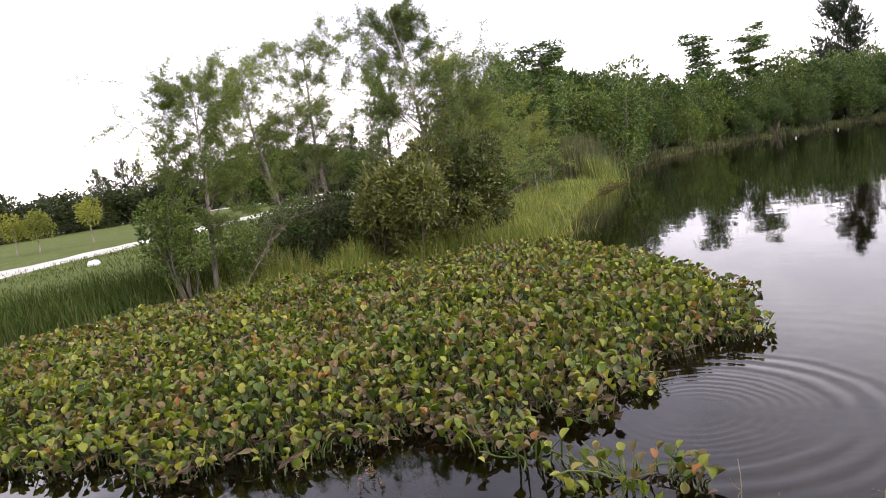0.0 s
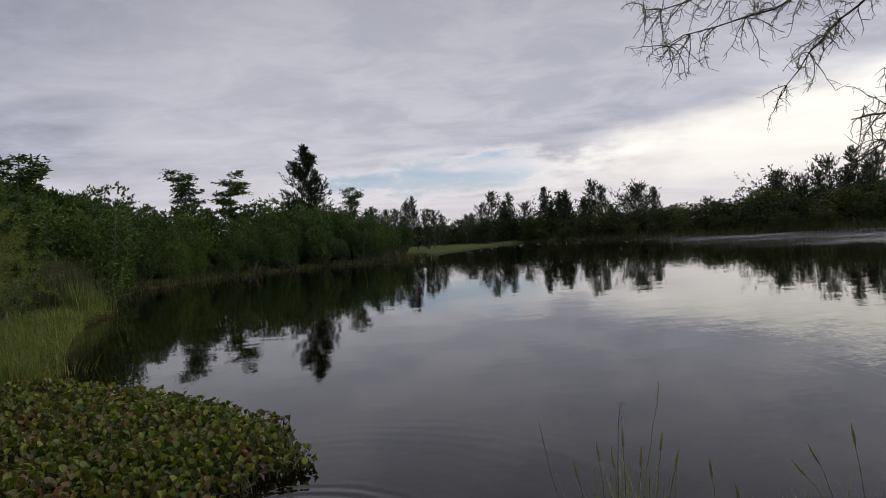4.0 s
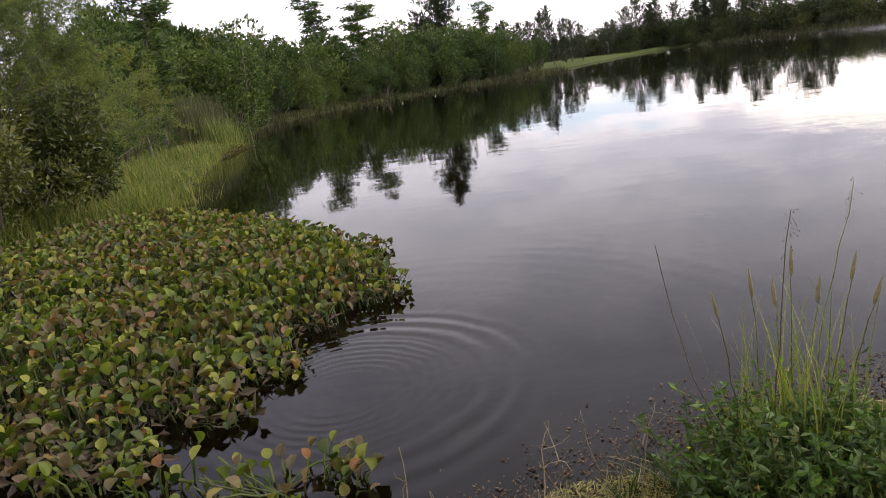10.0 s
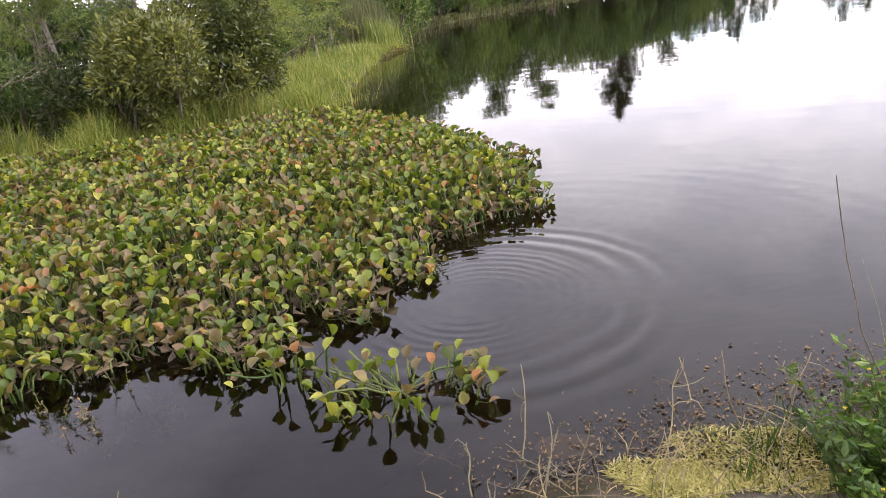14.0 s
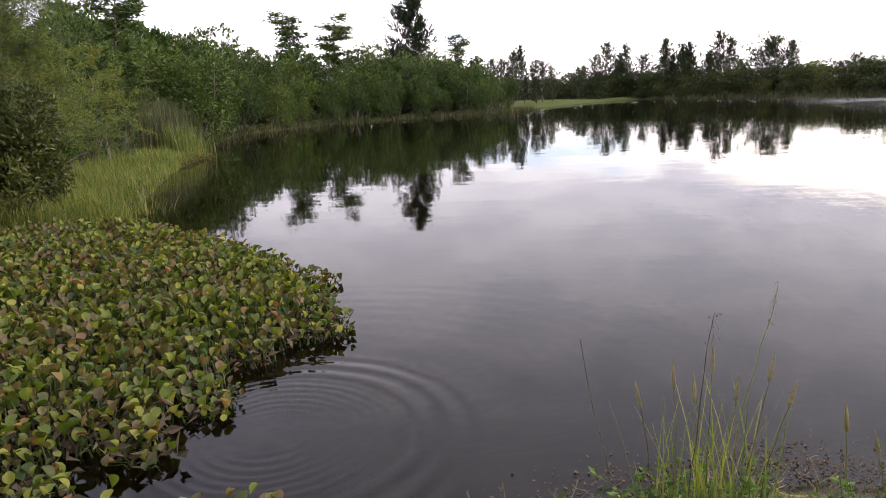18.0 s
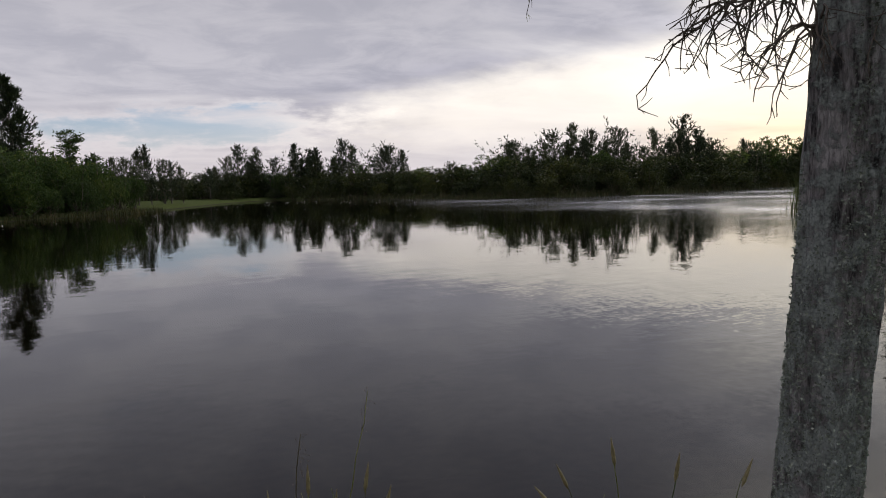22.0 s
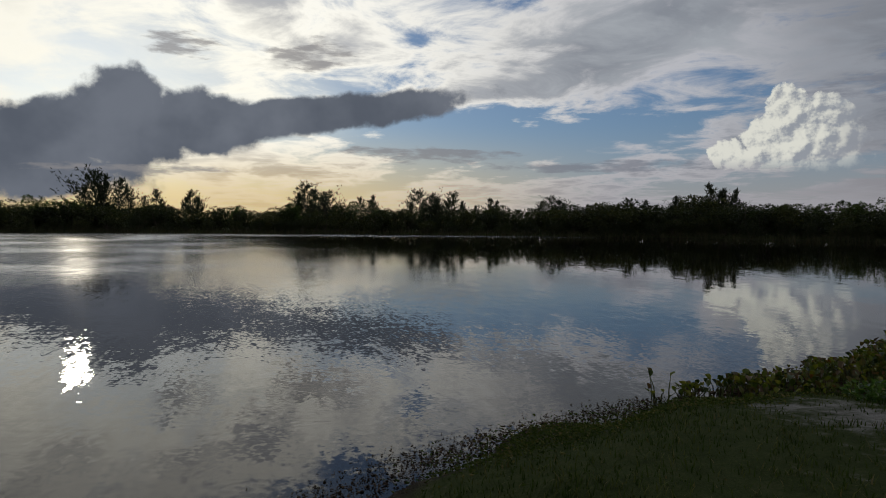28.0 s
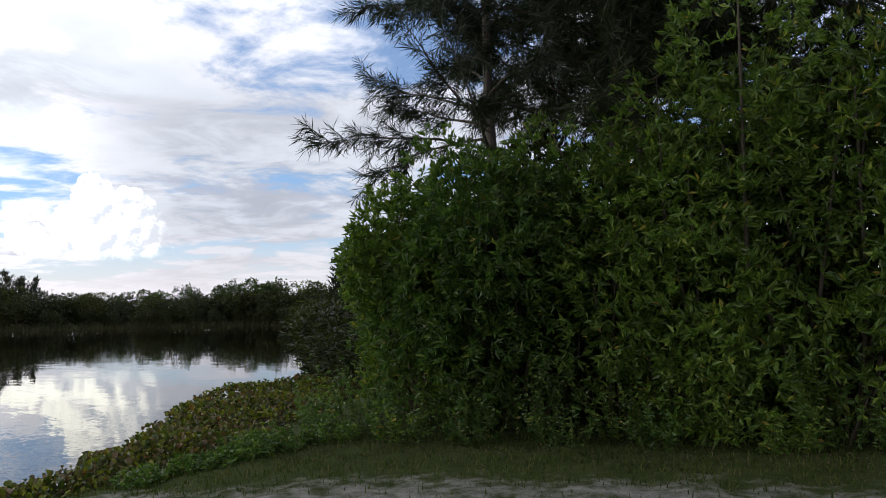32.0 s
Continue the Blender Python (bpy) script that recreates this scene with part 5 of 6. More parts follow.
MAT_BROWN_STONE = plain_material("brown_stone", (0.10, 0.07, 0.045), (0.24, 0.17, 0.11), 7.0, 0.8, 0.4)


def stone(x, y, z, rx, ry, rz, mat, seed, label, turn=0):
    bm = bmesh.new()
    bmesh.ops.create_icosphere(bm, subdivisions=3, radius=1.0)
    for v in bm.verts:
        k = 1 + 0.22 * noise.noise(v.co * 1.3 + Vector((seed, 0, 0))) + 0.06 * noise.noise(v.co * 4 + Vector((0, seed, 0)))
        v.co = Vector((v.co.x * rx * k, v.co.y * ry * k, v.co.z * rz * k))
    me = bpy.data.meshes.new("stone")
    bm.to_mesh(me)
    bm.free()
    me.materials.append(mat)
    me.polygons.foreach_set("use_smooth", [True] * len(me.polygons))
    ob = new("stone", me)
    ob.matrix_basis = pose(x, y, z, 0, 0, turn)
    tagged(ob, label, "stone")


xs, ys = bank_spot(-67.0, 22.0)
stone(xs, ys, gz(xs, ys) + 0.05, 0.26, 0.16, 0.11, MAT_STONE, 3, "pale rounded stone lying on the lawn")
for az in np.arange(-80, -44, 1.35):
    d = place.uniform(88, 96)
    stand(DARK_SHRUBS if place.random() < 0.6 else FAR_SHRUBS, float(az), place.uniform(1.5, 2.6) + (1.0 if -58 < az < -47 else 0), d, 1.5, "dark shrub beyond the lawn", "trees beyond the lawn")
for az, el in ((-72.6, 2.9), (-69.8, 2.6), (-66.4, 3.8), (-65.3, 3.2), (-64.2, 4.3), (-63.2, 4.0), (-61.9, 3.2), (-60.9, 5.1), (-59.8, 3.6), (-55.6, 4.0), (-53.8, 4.6), (-50.8, 4.2), (-47.2, 4.6)):
    stand(PINES, az, el, 92, 1.0, "dark casuarina beyond the lawn", "trees beyond the lawn")
for az, el in ((-56.0, 3.2), (-53.0, 3.5), (-51.0, 3.3), (-48.5, 3.0), (-46.5, 2.6)):
    stand(BROAD, az, el, 62, 1.3, "dark broad-crowned tree beyond the path")


# ---- the lichened cypress on the bank, close by ----
def bark_lichen():
    m, t, out = material("lichened_bark")
    pos = node(t, "ShaderNodeTexCoord", "Object")
    v = node(t, "ShaderNodeMapping", None, None, Vector=pos, Scale=(1, 1, 0.16))
    fib = node(t, "ShaderNodeTexNoise", None, None, Vector=v, Scale=75.0, Detail=8.0, Roughness=0.7)
    plate = node(t, "ShaderNodeTexNoise", None, None, Vector=node(t, "ShaderNodeMapping", None, None, Vector=pos, Scale=(1, 1, 0.4)), Scale=22.0, Detail=5.0, Roughness=0.6)
    li = node(t, "ShaderNodeTexNoise", None, None, Vector=pos, Scale=26.0, Detail=8.0, Roughness=0.72)
    li2 = node(t, "ShaderNodeTexNoise", None, None, Vector=pos, Scale=6.0, Detail=4.0)
    crust = node(t, "ShaderNodeTexVoronoi", None, None, Vector=pos, Scale=160.0)
    base = ramp(t, M(t, "ADD", M(t, "MULTIPLY", fib, 0.6), M(t, "MULTIPLY", plate, 0.4)), [(0.40, (0.034, 0.032, 0.031)), (0.47, (0.24, 0.225, 0.22)), (0.58, (0.52, 0.50, 0.49))])
    lic = ramp(t, crust, [(0.0, (0.56, 0.61, 0.57)), (0.6, (0.38, 0.43, 0.40)), (1.0, (0.15, 0.18, 0.16))])
    f = step(t, M(t, "ADD", M(t, "MULTIPLY", li, 0.65), M(t, "MULTIPLY", li2, 0.35)), 0.455, 0.525)
    col = mixc(t, M(t, "MULTIPLY", f, 0.85), base, lic)
    pale = step(t, node(t, "ShaderNodeTexNoise", None, None, Vector=v, Scale=17.0, Detail=3.0), 0.66, 0.74)
    col = mixc(t, M(t, "MULTIPLY", pale, 0.7), col, (0.40, 0.42, 0.42))
    h = M(t, "ADD", M(t, "MULTIPLY", fib, 0.7), M(t, "MULTIPLY", M(t, "MULTIPLY", li, f), 0.6))
    nor = node(t, "ShaderNodeBump", None, None, Strength=1.0, Distance=0.035, Height=h)
    p = node(t, "ShaderNodeBsdfPrincipled", None, None, Base_Color=col, Roughness=0.92, Specular_IOR_Level=0.2, Normal=nor)
    t.links.new(p, out.inputs[0])
    return m


def near_cypress(x, y):
    rng = np.random.default_rng(3)
    z0 = gz(x, y)
    top = new("bald_cypress")
    top.matrix_basis = pose(x, y, z0)
    tagged(top, "bald cypress trunk with grey lichened fibrous bark", "tree")
    s = Soup()
    rings, sides = 210, 110
    zs = np.linspace(-0.15, 5.2, rings)
    ang = np.arange(sides) * 2 * np.pi / sides
    v = []
    for z in zs:
        flare = 0.085 * math.exp(-max(z, 0) / 0.22) + 0.018 * math.exp(-max(z, 0) / 0.6)
        r0 = TRUNK_R * (1 - 0.02 * z) + flare
        cx, cy = 0.012 * math.sin(z * 1.7), 0.008 * math.sin(z * 1.3 + 1) - 0.068 * (z - 0.85)
        for a in ang:
            q = Vector((math.cos(a) * 2.0, math.sin(a) * 2.0, z * 1.6))
            lob = 0.035 * noise.noise(Vector((math.cos(a) * 1.4, math.sin(a) * 1.4, z * 0.7))) + 0.02 * noise.noise(q * 1.5)
            fib = 0.014 * noise.noise(Vector((math.cos(a) * 8, math.sin(a) * 8, z * 2.2))) + 0.010 * noise.noise(Vector((math.cos(a) * 24, math.sin(a) * 24, z * 14)))
            but = 0.10 * math.exp(-max(z, 0) / 0.18) * max(0, math.cos(3 * a + 0.6)) * 0.5
            r = r0 * (1 + lob * 2) + fib * 0.6 + but * 0.5
            v.append((cx + r * math.cos(a), cy + r * math.sin(a), z))
    s.add(v, [[i * sides + j, i * sides + (j + 1) % sides, (i + 1) * sides + (j + 1) % sides, (i + 1) * sides + j] for i in range(rings - 1) for j in range(sides)])
    part("trunk", s.mesh("trunk", bark_lichen()), top)
    # crusty lichen flakes that stand off the bark
    fl = Soup()
    n = 30000
    a, z = rng.uniform(0, 2 * np.pi, n), rng.uniform(0.05, 3.0, n)
    keep = np.array([noise.noise(Vector((math.cos(q) * 1.7, math.sin(q) * 1.7, w * 2.2))) > -0.05 for q, w in zip(a, z)])
    a, z = a[keep], z[keep]
    r = TRUNK_R * (1 - 0.02 * z) + 0.085 * np.exp(-z / 0.22) + 0.018 * np.exp(-z / 0.6)
    base = np.stack([np.cos(a) * r, np.sin(a) * r - 0.068 * (z - 0.85), z], 1)
    out = np.stack([np.cos(a), np.sin(a), 0 * a], 1)
    quads(fl, base, out * 0.55 + rng.normal(size=base.shape) * 0.7, rng.uniform(0.003, 0.009, len(a)), rng.uniform(0.003, 0.007, len(a)), rng)
    tagged(part("lichen", fl.mesh("lichen", MAT_LICHEN, False), top, "pale grey-green lichen crust"), kind="stuff")
    # limbs with drooping, mostly bare twigs
    for az, zb, L, rise, leafy in ((-95, 2.12, 0.05, 0.1, 0.0), (-82, 2.24, 0.25, 0.0, 0.1), (-100, 2.27, 0.27, 0.05, 0.1), (-92, 2.20, 0.16, 0.0, 0.0), (-60, 2.32, 0.20, 0.1, 0.2), (100, 2.20, 0.08, 0.15, 0.1), (115, 2.32, 0.18, 0.15, 0.6), (85, 2.38, 0.24, 0.2, 0.7),
                                   (130, 2.44, 0.32, 0.2, 0.95), (-78, 2.86, 1.1, 0.02, 0.5), (-92, 2.90, 1.25, 0.02, 0.4), (-66, 2.84, 0.95, 0.02, 0.5), (10, 2.6, 0.5, 0.3, 0.8), (60, 2.75, 0.5, 0.3, 1.0), (110, 3.0, 0.5, 0.3, 1.0), (-30, 3.1, 0.8, 0.3, 1.0)):
        d = np.array([math.sin(radians(az + 48)), math.cos(radians(az + 48)), rise])
        zb -= z0
        limb, tw, lv = Soup(), Soup(), Soup()
        arm = bend((d[0] * 0.05, d[1] * 0.05 - 0.068 * (zb - 0.85), zb), d, L, 9, rng, 0.13, 0.02)
        tube(limb, arm, np.linspace(0.0065, 0.002, 10), 6)
        for k in range(int(24 * L) + 10):
            p = arm[rng.integers(2, 10)]
            w = bend(p, unit(arm[-1] - arm[0]) * 0.5 + rng.normal(size=3) * 0.75 + np.array([0, 0, -0.15]), rng.uniform(0.08, 0.22), 7, rng, 0.24, 0.2)
            tube(tw, w, np.linspace(0.0026, 0.0011, 8), 3)
            for q in range(7):
                b = w[rng.integers(1, 8)]
                tube(tw, bend(b, rng.normal(size=3) + np.array([0, 0, -0.5]), rng.uniform(0.02, 0.06), 2, rng, 0.2), [0.0013, 0.001, 0.0007], 3)
            if rng.uniform() < leafy:
                m = 26
                idx = rng.uniform(0, 7, m)
                base = np.stack([np.interp(idx, np.arange(8), w[:, c]) for c in range(3)], 1)
                quads(lv, base, rng.normal(size=(m, 3)) + np.array([0, 0, -0.3]), rng.uniform(0.012, 0.03, m), rng.uniform(0.0015, 0.003, m), rng)
        ob = part("limb", limb.mesh("limb", MAT_TWIG), top)
        tagged(part("twigwork", tw.mesh("twigwork", MAT_TWIG), ob, "thin drooping bare twigs"), kind="stuff")
        if lv.n:
            tagged(part("foliage", lv.mesh("foliage", MAT_CYPRESS, False), ob, "sparse feathery green needles"), kind="stuff")


TRUNK_R = 0.071
MAT_LICHEN = leaf_material("lichen_crust", [(0.0, (0.13, 0.145, 0.13)), (0.6, (0.30, 0.33, 0.31)), (1.0, (0.48, 0.51, 0.49))], 0.9, 0.05)
near_cypress(1.336, 1.094)


# ---- the bank in front: weeds, dead stems, algae, stones ----
def herb(x, y, h, r, seed, n=220, leaf=0.035, label="leafy green weed on the lake bank", flowers=0, mat=None):
    rng = np.random.default_rng(seed)
    top = new("weed")
    top.matrix_basis = pose(x, y, gz(x, y))
    tagged(top, label, "weed")
    lv = Soup()
    tips = []
    for k in range(max(3, n // 26)):
        a, q = rng.uniform(0, 2 * np.pi), r * math.sqrt(rng.uniform())
        line = bend((q * math.cos(a) * 0.7, q * math.sin(a) * 0.7, -0.04), (math.cos(a) * 0.35, math.sin(a) * 0.35, 1), h * rng.uniform(0.45, 1.05), 6, rng, 0.14)
        st = Soup()
        tube(st, line, np.linspace(0.004, 0.0015, 7), 4)
        part("stem", st.mesh("stem", MAT_STALK), top)
        tips.append(line[-1])
        m = 26
        idx = rng.uniform(0.6, 6, m)
        base = np.stack([np.interp(idx, np.arange(7), line[:, c]) for c in range(3)], 1)
        quads(lv, base, rng.normal(size=(m, 3)) * np.array([1, 1, 0.5]) + np.array([0, 0, 0.25]), rng.uniform(0.6, 1.4, m) * leaf, rng.uniform(0.35, 0.6, m) * leaf, rng, 0.15)
    tagged(part("foliage", lv.mesh("foliage", mat or MAT_PEPPER, False), top), kind="stuff")
    for k in range(flowers):
        f = Soup()
        p = tips[k % len(tips)] * (1 - 0.1 * rng.uniform())
        quads(f, np.repeat(p[None], 5, 0), np.array([[math.cos(q), math.sin(q), 0.4] for q in np.arange(5) * 1.2566]), 0.009, 0.008, rng)
        part("flower", f.mesh("flower", MAT_YELLOW, False), top, "small yellow flower")
    return top


def grass_tuft(x, y, h, n, seed, spread=0.08, label="green grass tuft on the lake bank", mat=None, width=0.006, lean=0.45):
    rng = np.random.default_rng(seed)
    s = Soup()
    base = np.column_stack([rng.normal(size=(n, 2)) * spread, np.full(n, -0.03)])
    blades(s, base, h * rng.uniform(0.4, 1.1, n), width * rng.uniform(0.6, 1.4, n), lean, rng, 4)
    ob = new("grass_tuft", s.mesh("grass_tuft", mat or MAT_GRASS, False))
    ob.matrix_basis = pose(x, y, gz(x, y))
    tagged(ob, label, "grass", kind="stuff")


def seed_stalk(x, y, tip, seed, head="spike", label=""):
    """A tall stem from the ground to its tip, with a spike or an open panicle."""
    rng = np.random.default_rng(seed)
    z = gz(x, y)
    top = new("grass_stalk")
    top.matrix_basis = pose(x, y, z)
    tagged(top, label or ("tall grass stem with a pointed seed spike" if head == "spike" else "tall thin stem with an open seed head"), "grass")
    a, b = np.array([0, 0, -0.04]), np.array(tip) - np.array([x, y, z])
    u = np.linspace(0, 1, 10)[:, None]
    bow = np.array([b[0], b[1], 0]) * 0.35
    line = a + (b - a) * u - bow * (4 * u * (1 - u)) * (-0.45 if head == "bare" else 0.5) + rng.normal(size=(10, 3)) * 0.004
    st = Soup()
    tube(st, line, np.linspace(0.0035, 0.0012, 10), 5)
    part("stem", st.mesh("stem", MAT_STALK if head != "bare" else MAT_TWIG), top)
    hd = Soup()
    if head == "spike":
        w = unit(line[-1] - line[-3])
        tube(hd, [line[-1] - w * 0.095, line[-1] - w * 0.075, line[-1] - w * 0.035, line[-1] + w * 0.012], [0.002, 0.0075, 0.0065, 0.0008], 6)
        part("seed_head", hd.mesh("seed_head", MAT_SPIKE), top, "olive brown pointed seed spike")
    elif head == "panicle":
        for k in range(16):
            p = line[-1] * (1 - 0.16 * k / 16)
            e = p + rng.normal(size=3) * 0.014
            tube(hd, [p, e], [0.0006, 0.0005], 3)
            tube(hd, [e + np.array([0, 0, -0.003]), e, e + np.array([0, 0, 0.003])], [0.0006, 0.0024, 0.0006], 5)
        part("seed_head", hd.mesh("seed_head", MAT_TWIG), top, "loose dark seed beads")


MAT_YELLOW = plain_material("yellow_petals", (0.55, 0.42, 0.03), (0.75, 0.62, 0.06), 40.0, 0.5, 0.1)
MAT_SPIKE = plain_material("seed_spikes", (0.10, 0.085, 0.035), (0.24, 0.20, 0.09), 60.0, 0.7, 0.3)
for k, (x, y, h, r, n, fl) in enumerate(((0.46, 2.40, 0.44, 0.15, 420, 3), (0.38, 2.25, 0.36, 0.14, 380, 3), (0.58, 2.30, 0.38, 0.15, 380, 0), (0.46, 2.12, 0.30, 0.17, 400, 2), (0.30, 2.04, 0.22, 0.13, 260, 1), (0.66, 2.12, 0.24, 0.16, 260, 0),
                                         (0.62, 2.45, 0.34, 0.12, 260, 2), (1.09, 2.24, 0.40, 0.07, 150, 2), (1.30, 2.18, 0.30, 0.05, 90, 0), (1.78, 2.20, 0.30, 0.12, 200, 0), (1.62, 1.35, 0.16, 0.12, 160, 0), (0.8, 2.42, 0.14, 0.14, 160, 0))):
    herb(x, y, h * 1.1, r * 1.15, 300 + k, int(n * 1.5), 0.036, "leafy green weed on the lake bank" + (" with small yellow flowers" if fl else ""), fl)
mound = random.Random(19)
for k in range(13):
    x, y = 0.22 + 0.62 * mound.random(), 1.90 + 0.48 * mound.random()
    herb(x, y, 0.38 - 0.22 * abs(x - 0.48) - 0.35 * max(2.15 - y, 0) + mound.uniform(-0.03, 0.06), 0.16, 340 + k, 420, 0.040, "leafy green weed in the mound on the lake bank", 0, MAT_SHRUB if k % 3 else None)
for k in range(30):
    grass_tuft(mound.uniform(0.15, 1.15), mound.uniform(1.72, 2.15), mound.uniform(0.05, 0.13), 34, 370 + k, 0.07, "short green grass tuft at the edge of the worn dirt", None, 0.005, 0.7)
tuft_rng = random.Random(9)
for k in range(46):
    u = tuft_rng.random()
    x = 0.0 + 2.4 * u + tuft_rng.uniform(-0.1, 0.1)
    y = 2.45 - 0.25 * abs(u - 0.4) + tuft_rng.uniform(-0.35, 0.28) - (0.35 * u if u > 0.7 else 0)
    grass_tuft(x, y, tuft_rng.uniform(0.10, 0.26), 26, 400 + k, 0.05, "green grass tuft on the lake bank", None, 0.005, 0.6)
for k, (x, y, h, n) in enumerate(((0.46, 2.34, 0.74, 44), (0.58, 2.38, 0.70, 40), (0.72, 2.40, 0.62, 34), (0.54, 2.25, 0.62, 30), (1.6, 2.35, 0.42, 30), (1.72, 2.15, 0.45, 40), (1.86, 2.0, 0.42, 36), (1.5, 2.5, 0.34, 20), (2.1, 1.75, 0.4, 24))):
    grass_tuft(x, y, h, int(n * 0.7), 460 + k, 0.06, "tall green grass tuft at the water's edge", MAT_REED, 0.007, 0.22)
seed_stalk(0.66, 2.5, (0.87, 2.64, 1.08), 501, "panicle")
seed_stalk(0.46, 2.25, (0.53, 2.24, 1.10), 502, "panicle")
seed_stalk(0.44, 2.26, (0.09, 2.0, 1.10), 503, "bare", "bare dark curving stem leaning over the water")
for k, (x, y, tip) in enumerate(((1.62, 2.2, (1.48, 2.28, 0.80)), (1.64, 2.2, (1.40, 2.3, 0.72)), (1.66, 2.1, (1.60, 2.12, 0.94)), (1.72, 2.0, (1.78, 1.98, 0.90)), (1.80, 1.9, (2.02, 1.9, 0.86)),
                                 (0.98, 2.2, (0.94, 2.22, 0.80)), (0.40, 2.38, (0.32, 2.42, 0.78)), (0.47, 2.36, (0.44, 2.42, 0.86)), (0.56, 2.36, (0.58, 2.40, 0.92)), (0.62, 2.40, (0.68, 2.44, 0.80)), (0.70, 2.42, (0.80, 2.46, 0.86)), (0.74, 2.40, (0.88, 2.44, 0.78)), (0.52, 2.30, (0.50, 2.34, 0.84)), (1.3, 2.6, (1.24, 2.62, 0.5)))):
    seed_stalk(x, y, tip, 510 + k)


def dead_sticks(name, pts, n, seed, label, lo=0.12, hi=0.42):
    rng = np.random.default_rng(seed)
    pts = np.array(pts, dtype=float)
    for k in range(n):
        i = rng.integers(0, len(pts))
        x, y = pts[i] + rng.normal(size=2) * 0.14
        z = gz(x, y)
        top = new("dry_weed")
        top.matrix_basis = pose(x, y, z)
        tagged(top, label, "dead stem", "dead stems at the water's edge")
        s = Soup()
        flat = rng.uniform() < 0.45
        line = bend((0, 0, -0.03 if not flat else 0.02), (rng.normal(), rng.normal(), 0.12 if flat else 1.6), rng.uniform(lo, hi), 6, rng, 0.2)
        line[:, 2] = np.maximum(line[:, 2], -0.03)
        tube(s, line, np.linspace(0.0032, 0.0014, 7), 4)
        for _ in range(3):
            tube(s, bend(line[rng.integers(2, 7)], rng.normal(size=3) + np.array([0, 0, 0.6]), rng.uniform(0.04, 0.14), 3, rng, 0.25), [0.0018, 0.0015, 0.0012, 0.001], 3)
        part("stem", s.mesh("stem", MAT_DRY), top)


dead_sticks("dead_stem", [(-0.75, 1.95), (-0.5, 2.15), (-0.25, 2.3), (-0.1, 2.5), (0.1, 2.6), (-0.35, 2.05), (-0.9, 1.75), (0.0, 2.2)], 60, 61, "pale dry dead stem at the water's edge")
dead_sticks("dead_stem", [(0.7, 2.9), (1.0, 2.95), (1.3, 2.85), (0.5, 2.75), (0.8, 2.5), (1.1, 2.4)], 26, 62, "pale dry dead stem on the lake bank", 0.1, 0.3)


def litter(name, line, spread, n, seed, mat, label, lo, hi, zoff=0.006, category="leaf litter"):
    rng = np.random.default_rng(seed)
    x, y = along(line, spread)(rng, n)
    z = np.maximum(height(x, y), 0.0) + zoff
    s = Soup()
    quads(s, np.stack([x, y, z], 1), rng.normal(size=(n, 3)) * np.array([1, 1, 0.22]), rng.uniform(lo, hi, n), rng.uniform(lo, hi, n) * 0.5, rng)
    tagged(new(name, s.mesh(name, mat, False)), label, category, kind="stuff")


litter("shore_debris", [(-0.9, 1.9), (-0.3, 2.45), (0.4, 3.0), (1.2, 3.3), (2.0, 3.0), (2.7, 2.4)], 0.13, 3200, 71, MAT_LITTER, "withered plant scraps floating at the shore", 0.007, 0.026)
litter("shore_debris", [(4.4, 0.3), (4.8, -0.4), (5.35, -1.0), (5.7, -1.6), (6.1, -2.4), (6.4, -3.2), (6.65, -3.9)], 0.15, 3400, 72, MAT_LITTER, "dark plant scraps floating at the shore", 0.010, 0.04)
litter("low_plants", [(4.95, -1.35), (5.45, -2.1), (5.85, -2.95), (6.15, -3.85), (6.1, -4.75)], 0.24, 4200, 73, MAT_GRASS, "low creeping green plants along the water's edge", 0.02, 0.05, 0.03, "low plants")
litter("leaf_litter", [(0.6, 1.0), (1.2, 1.4), (1.7, 1.6), (1.0, 2.0)], 0.4, 700, 74, MAT_LITTER, "dry brown leaves on the worn dirt", 0.012, 0.045)
litter("leaf_litter", [(4.90, -6.75), (2.90, -7.25), (0.90, -7.45), (-1.10, -7.55), (-3.10, -7.55)], 0.5, 3200, 75, MAT_LITTER, "fallen brown leaves under the bushes", 0.015, 0.045)


def algae(x, y, rx, ry, seed):
    rng = np.random.default_rng(seed)
    s = Soup()
    n = 4000
    r, a = np.sqrt(rng.uniform(size=n)), rng.uniform(0, 2 * np.pi, n)
    px, py = x + rx * r * np.cos(a) * (1 + 0.2 * np.sin(3 * a)), y + ry * r * np.sin(a)
    z = np.maximum(height(px, py), 0.0) + rng.uniform(0, 0.03, n) * (1 - r * 0.6)
    quads(s, np.stack([px, py, z], 1), rng.normal(size=(n, 3)) * np.array([1, 1, 0.4]), rng.uniform(0.015, 0.05, n), rng.uniform(0.002, 0.007, n), rng)
    tagged(new("algae_mat", s.mesh("algae_mat", MAT_ALGAE, False)), "drying yellow-green algae mat at the water's edge", "algae", kind="stuff")


MAT_ALGAE = leaf_material("drying_algae", [(0.0, (0.20, 0.20, 0.07)), (0.5, (0.32, 0.31, 0.13)), (1.0, (0.42, 0.38, 0.21))], 0.85, 0.15)
algae(0.02, 2.28, 0.34, 0.22, 81)
algae(0.75, 2.72, 0.4, 0.13, 82)
algae(-0.3, 2.1, 0.22, 0.14, 83)
stone(-0.72, 2.28, -0.075, 0.15, 0.11, 0.07, MAT_BROWN_STONE, 5, "brown rounded stone just under the water", 20)
stone(-1.35, 1.85, -0.14, 0.2, 0.12, 0.07, MAT_BROWN_STONE, 8, "brown rounded stone just under the water", 60)

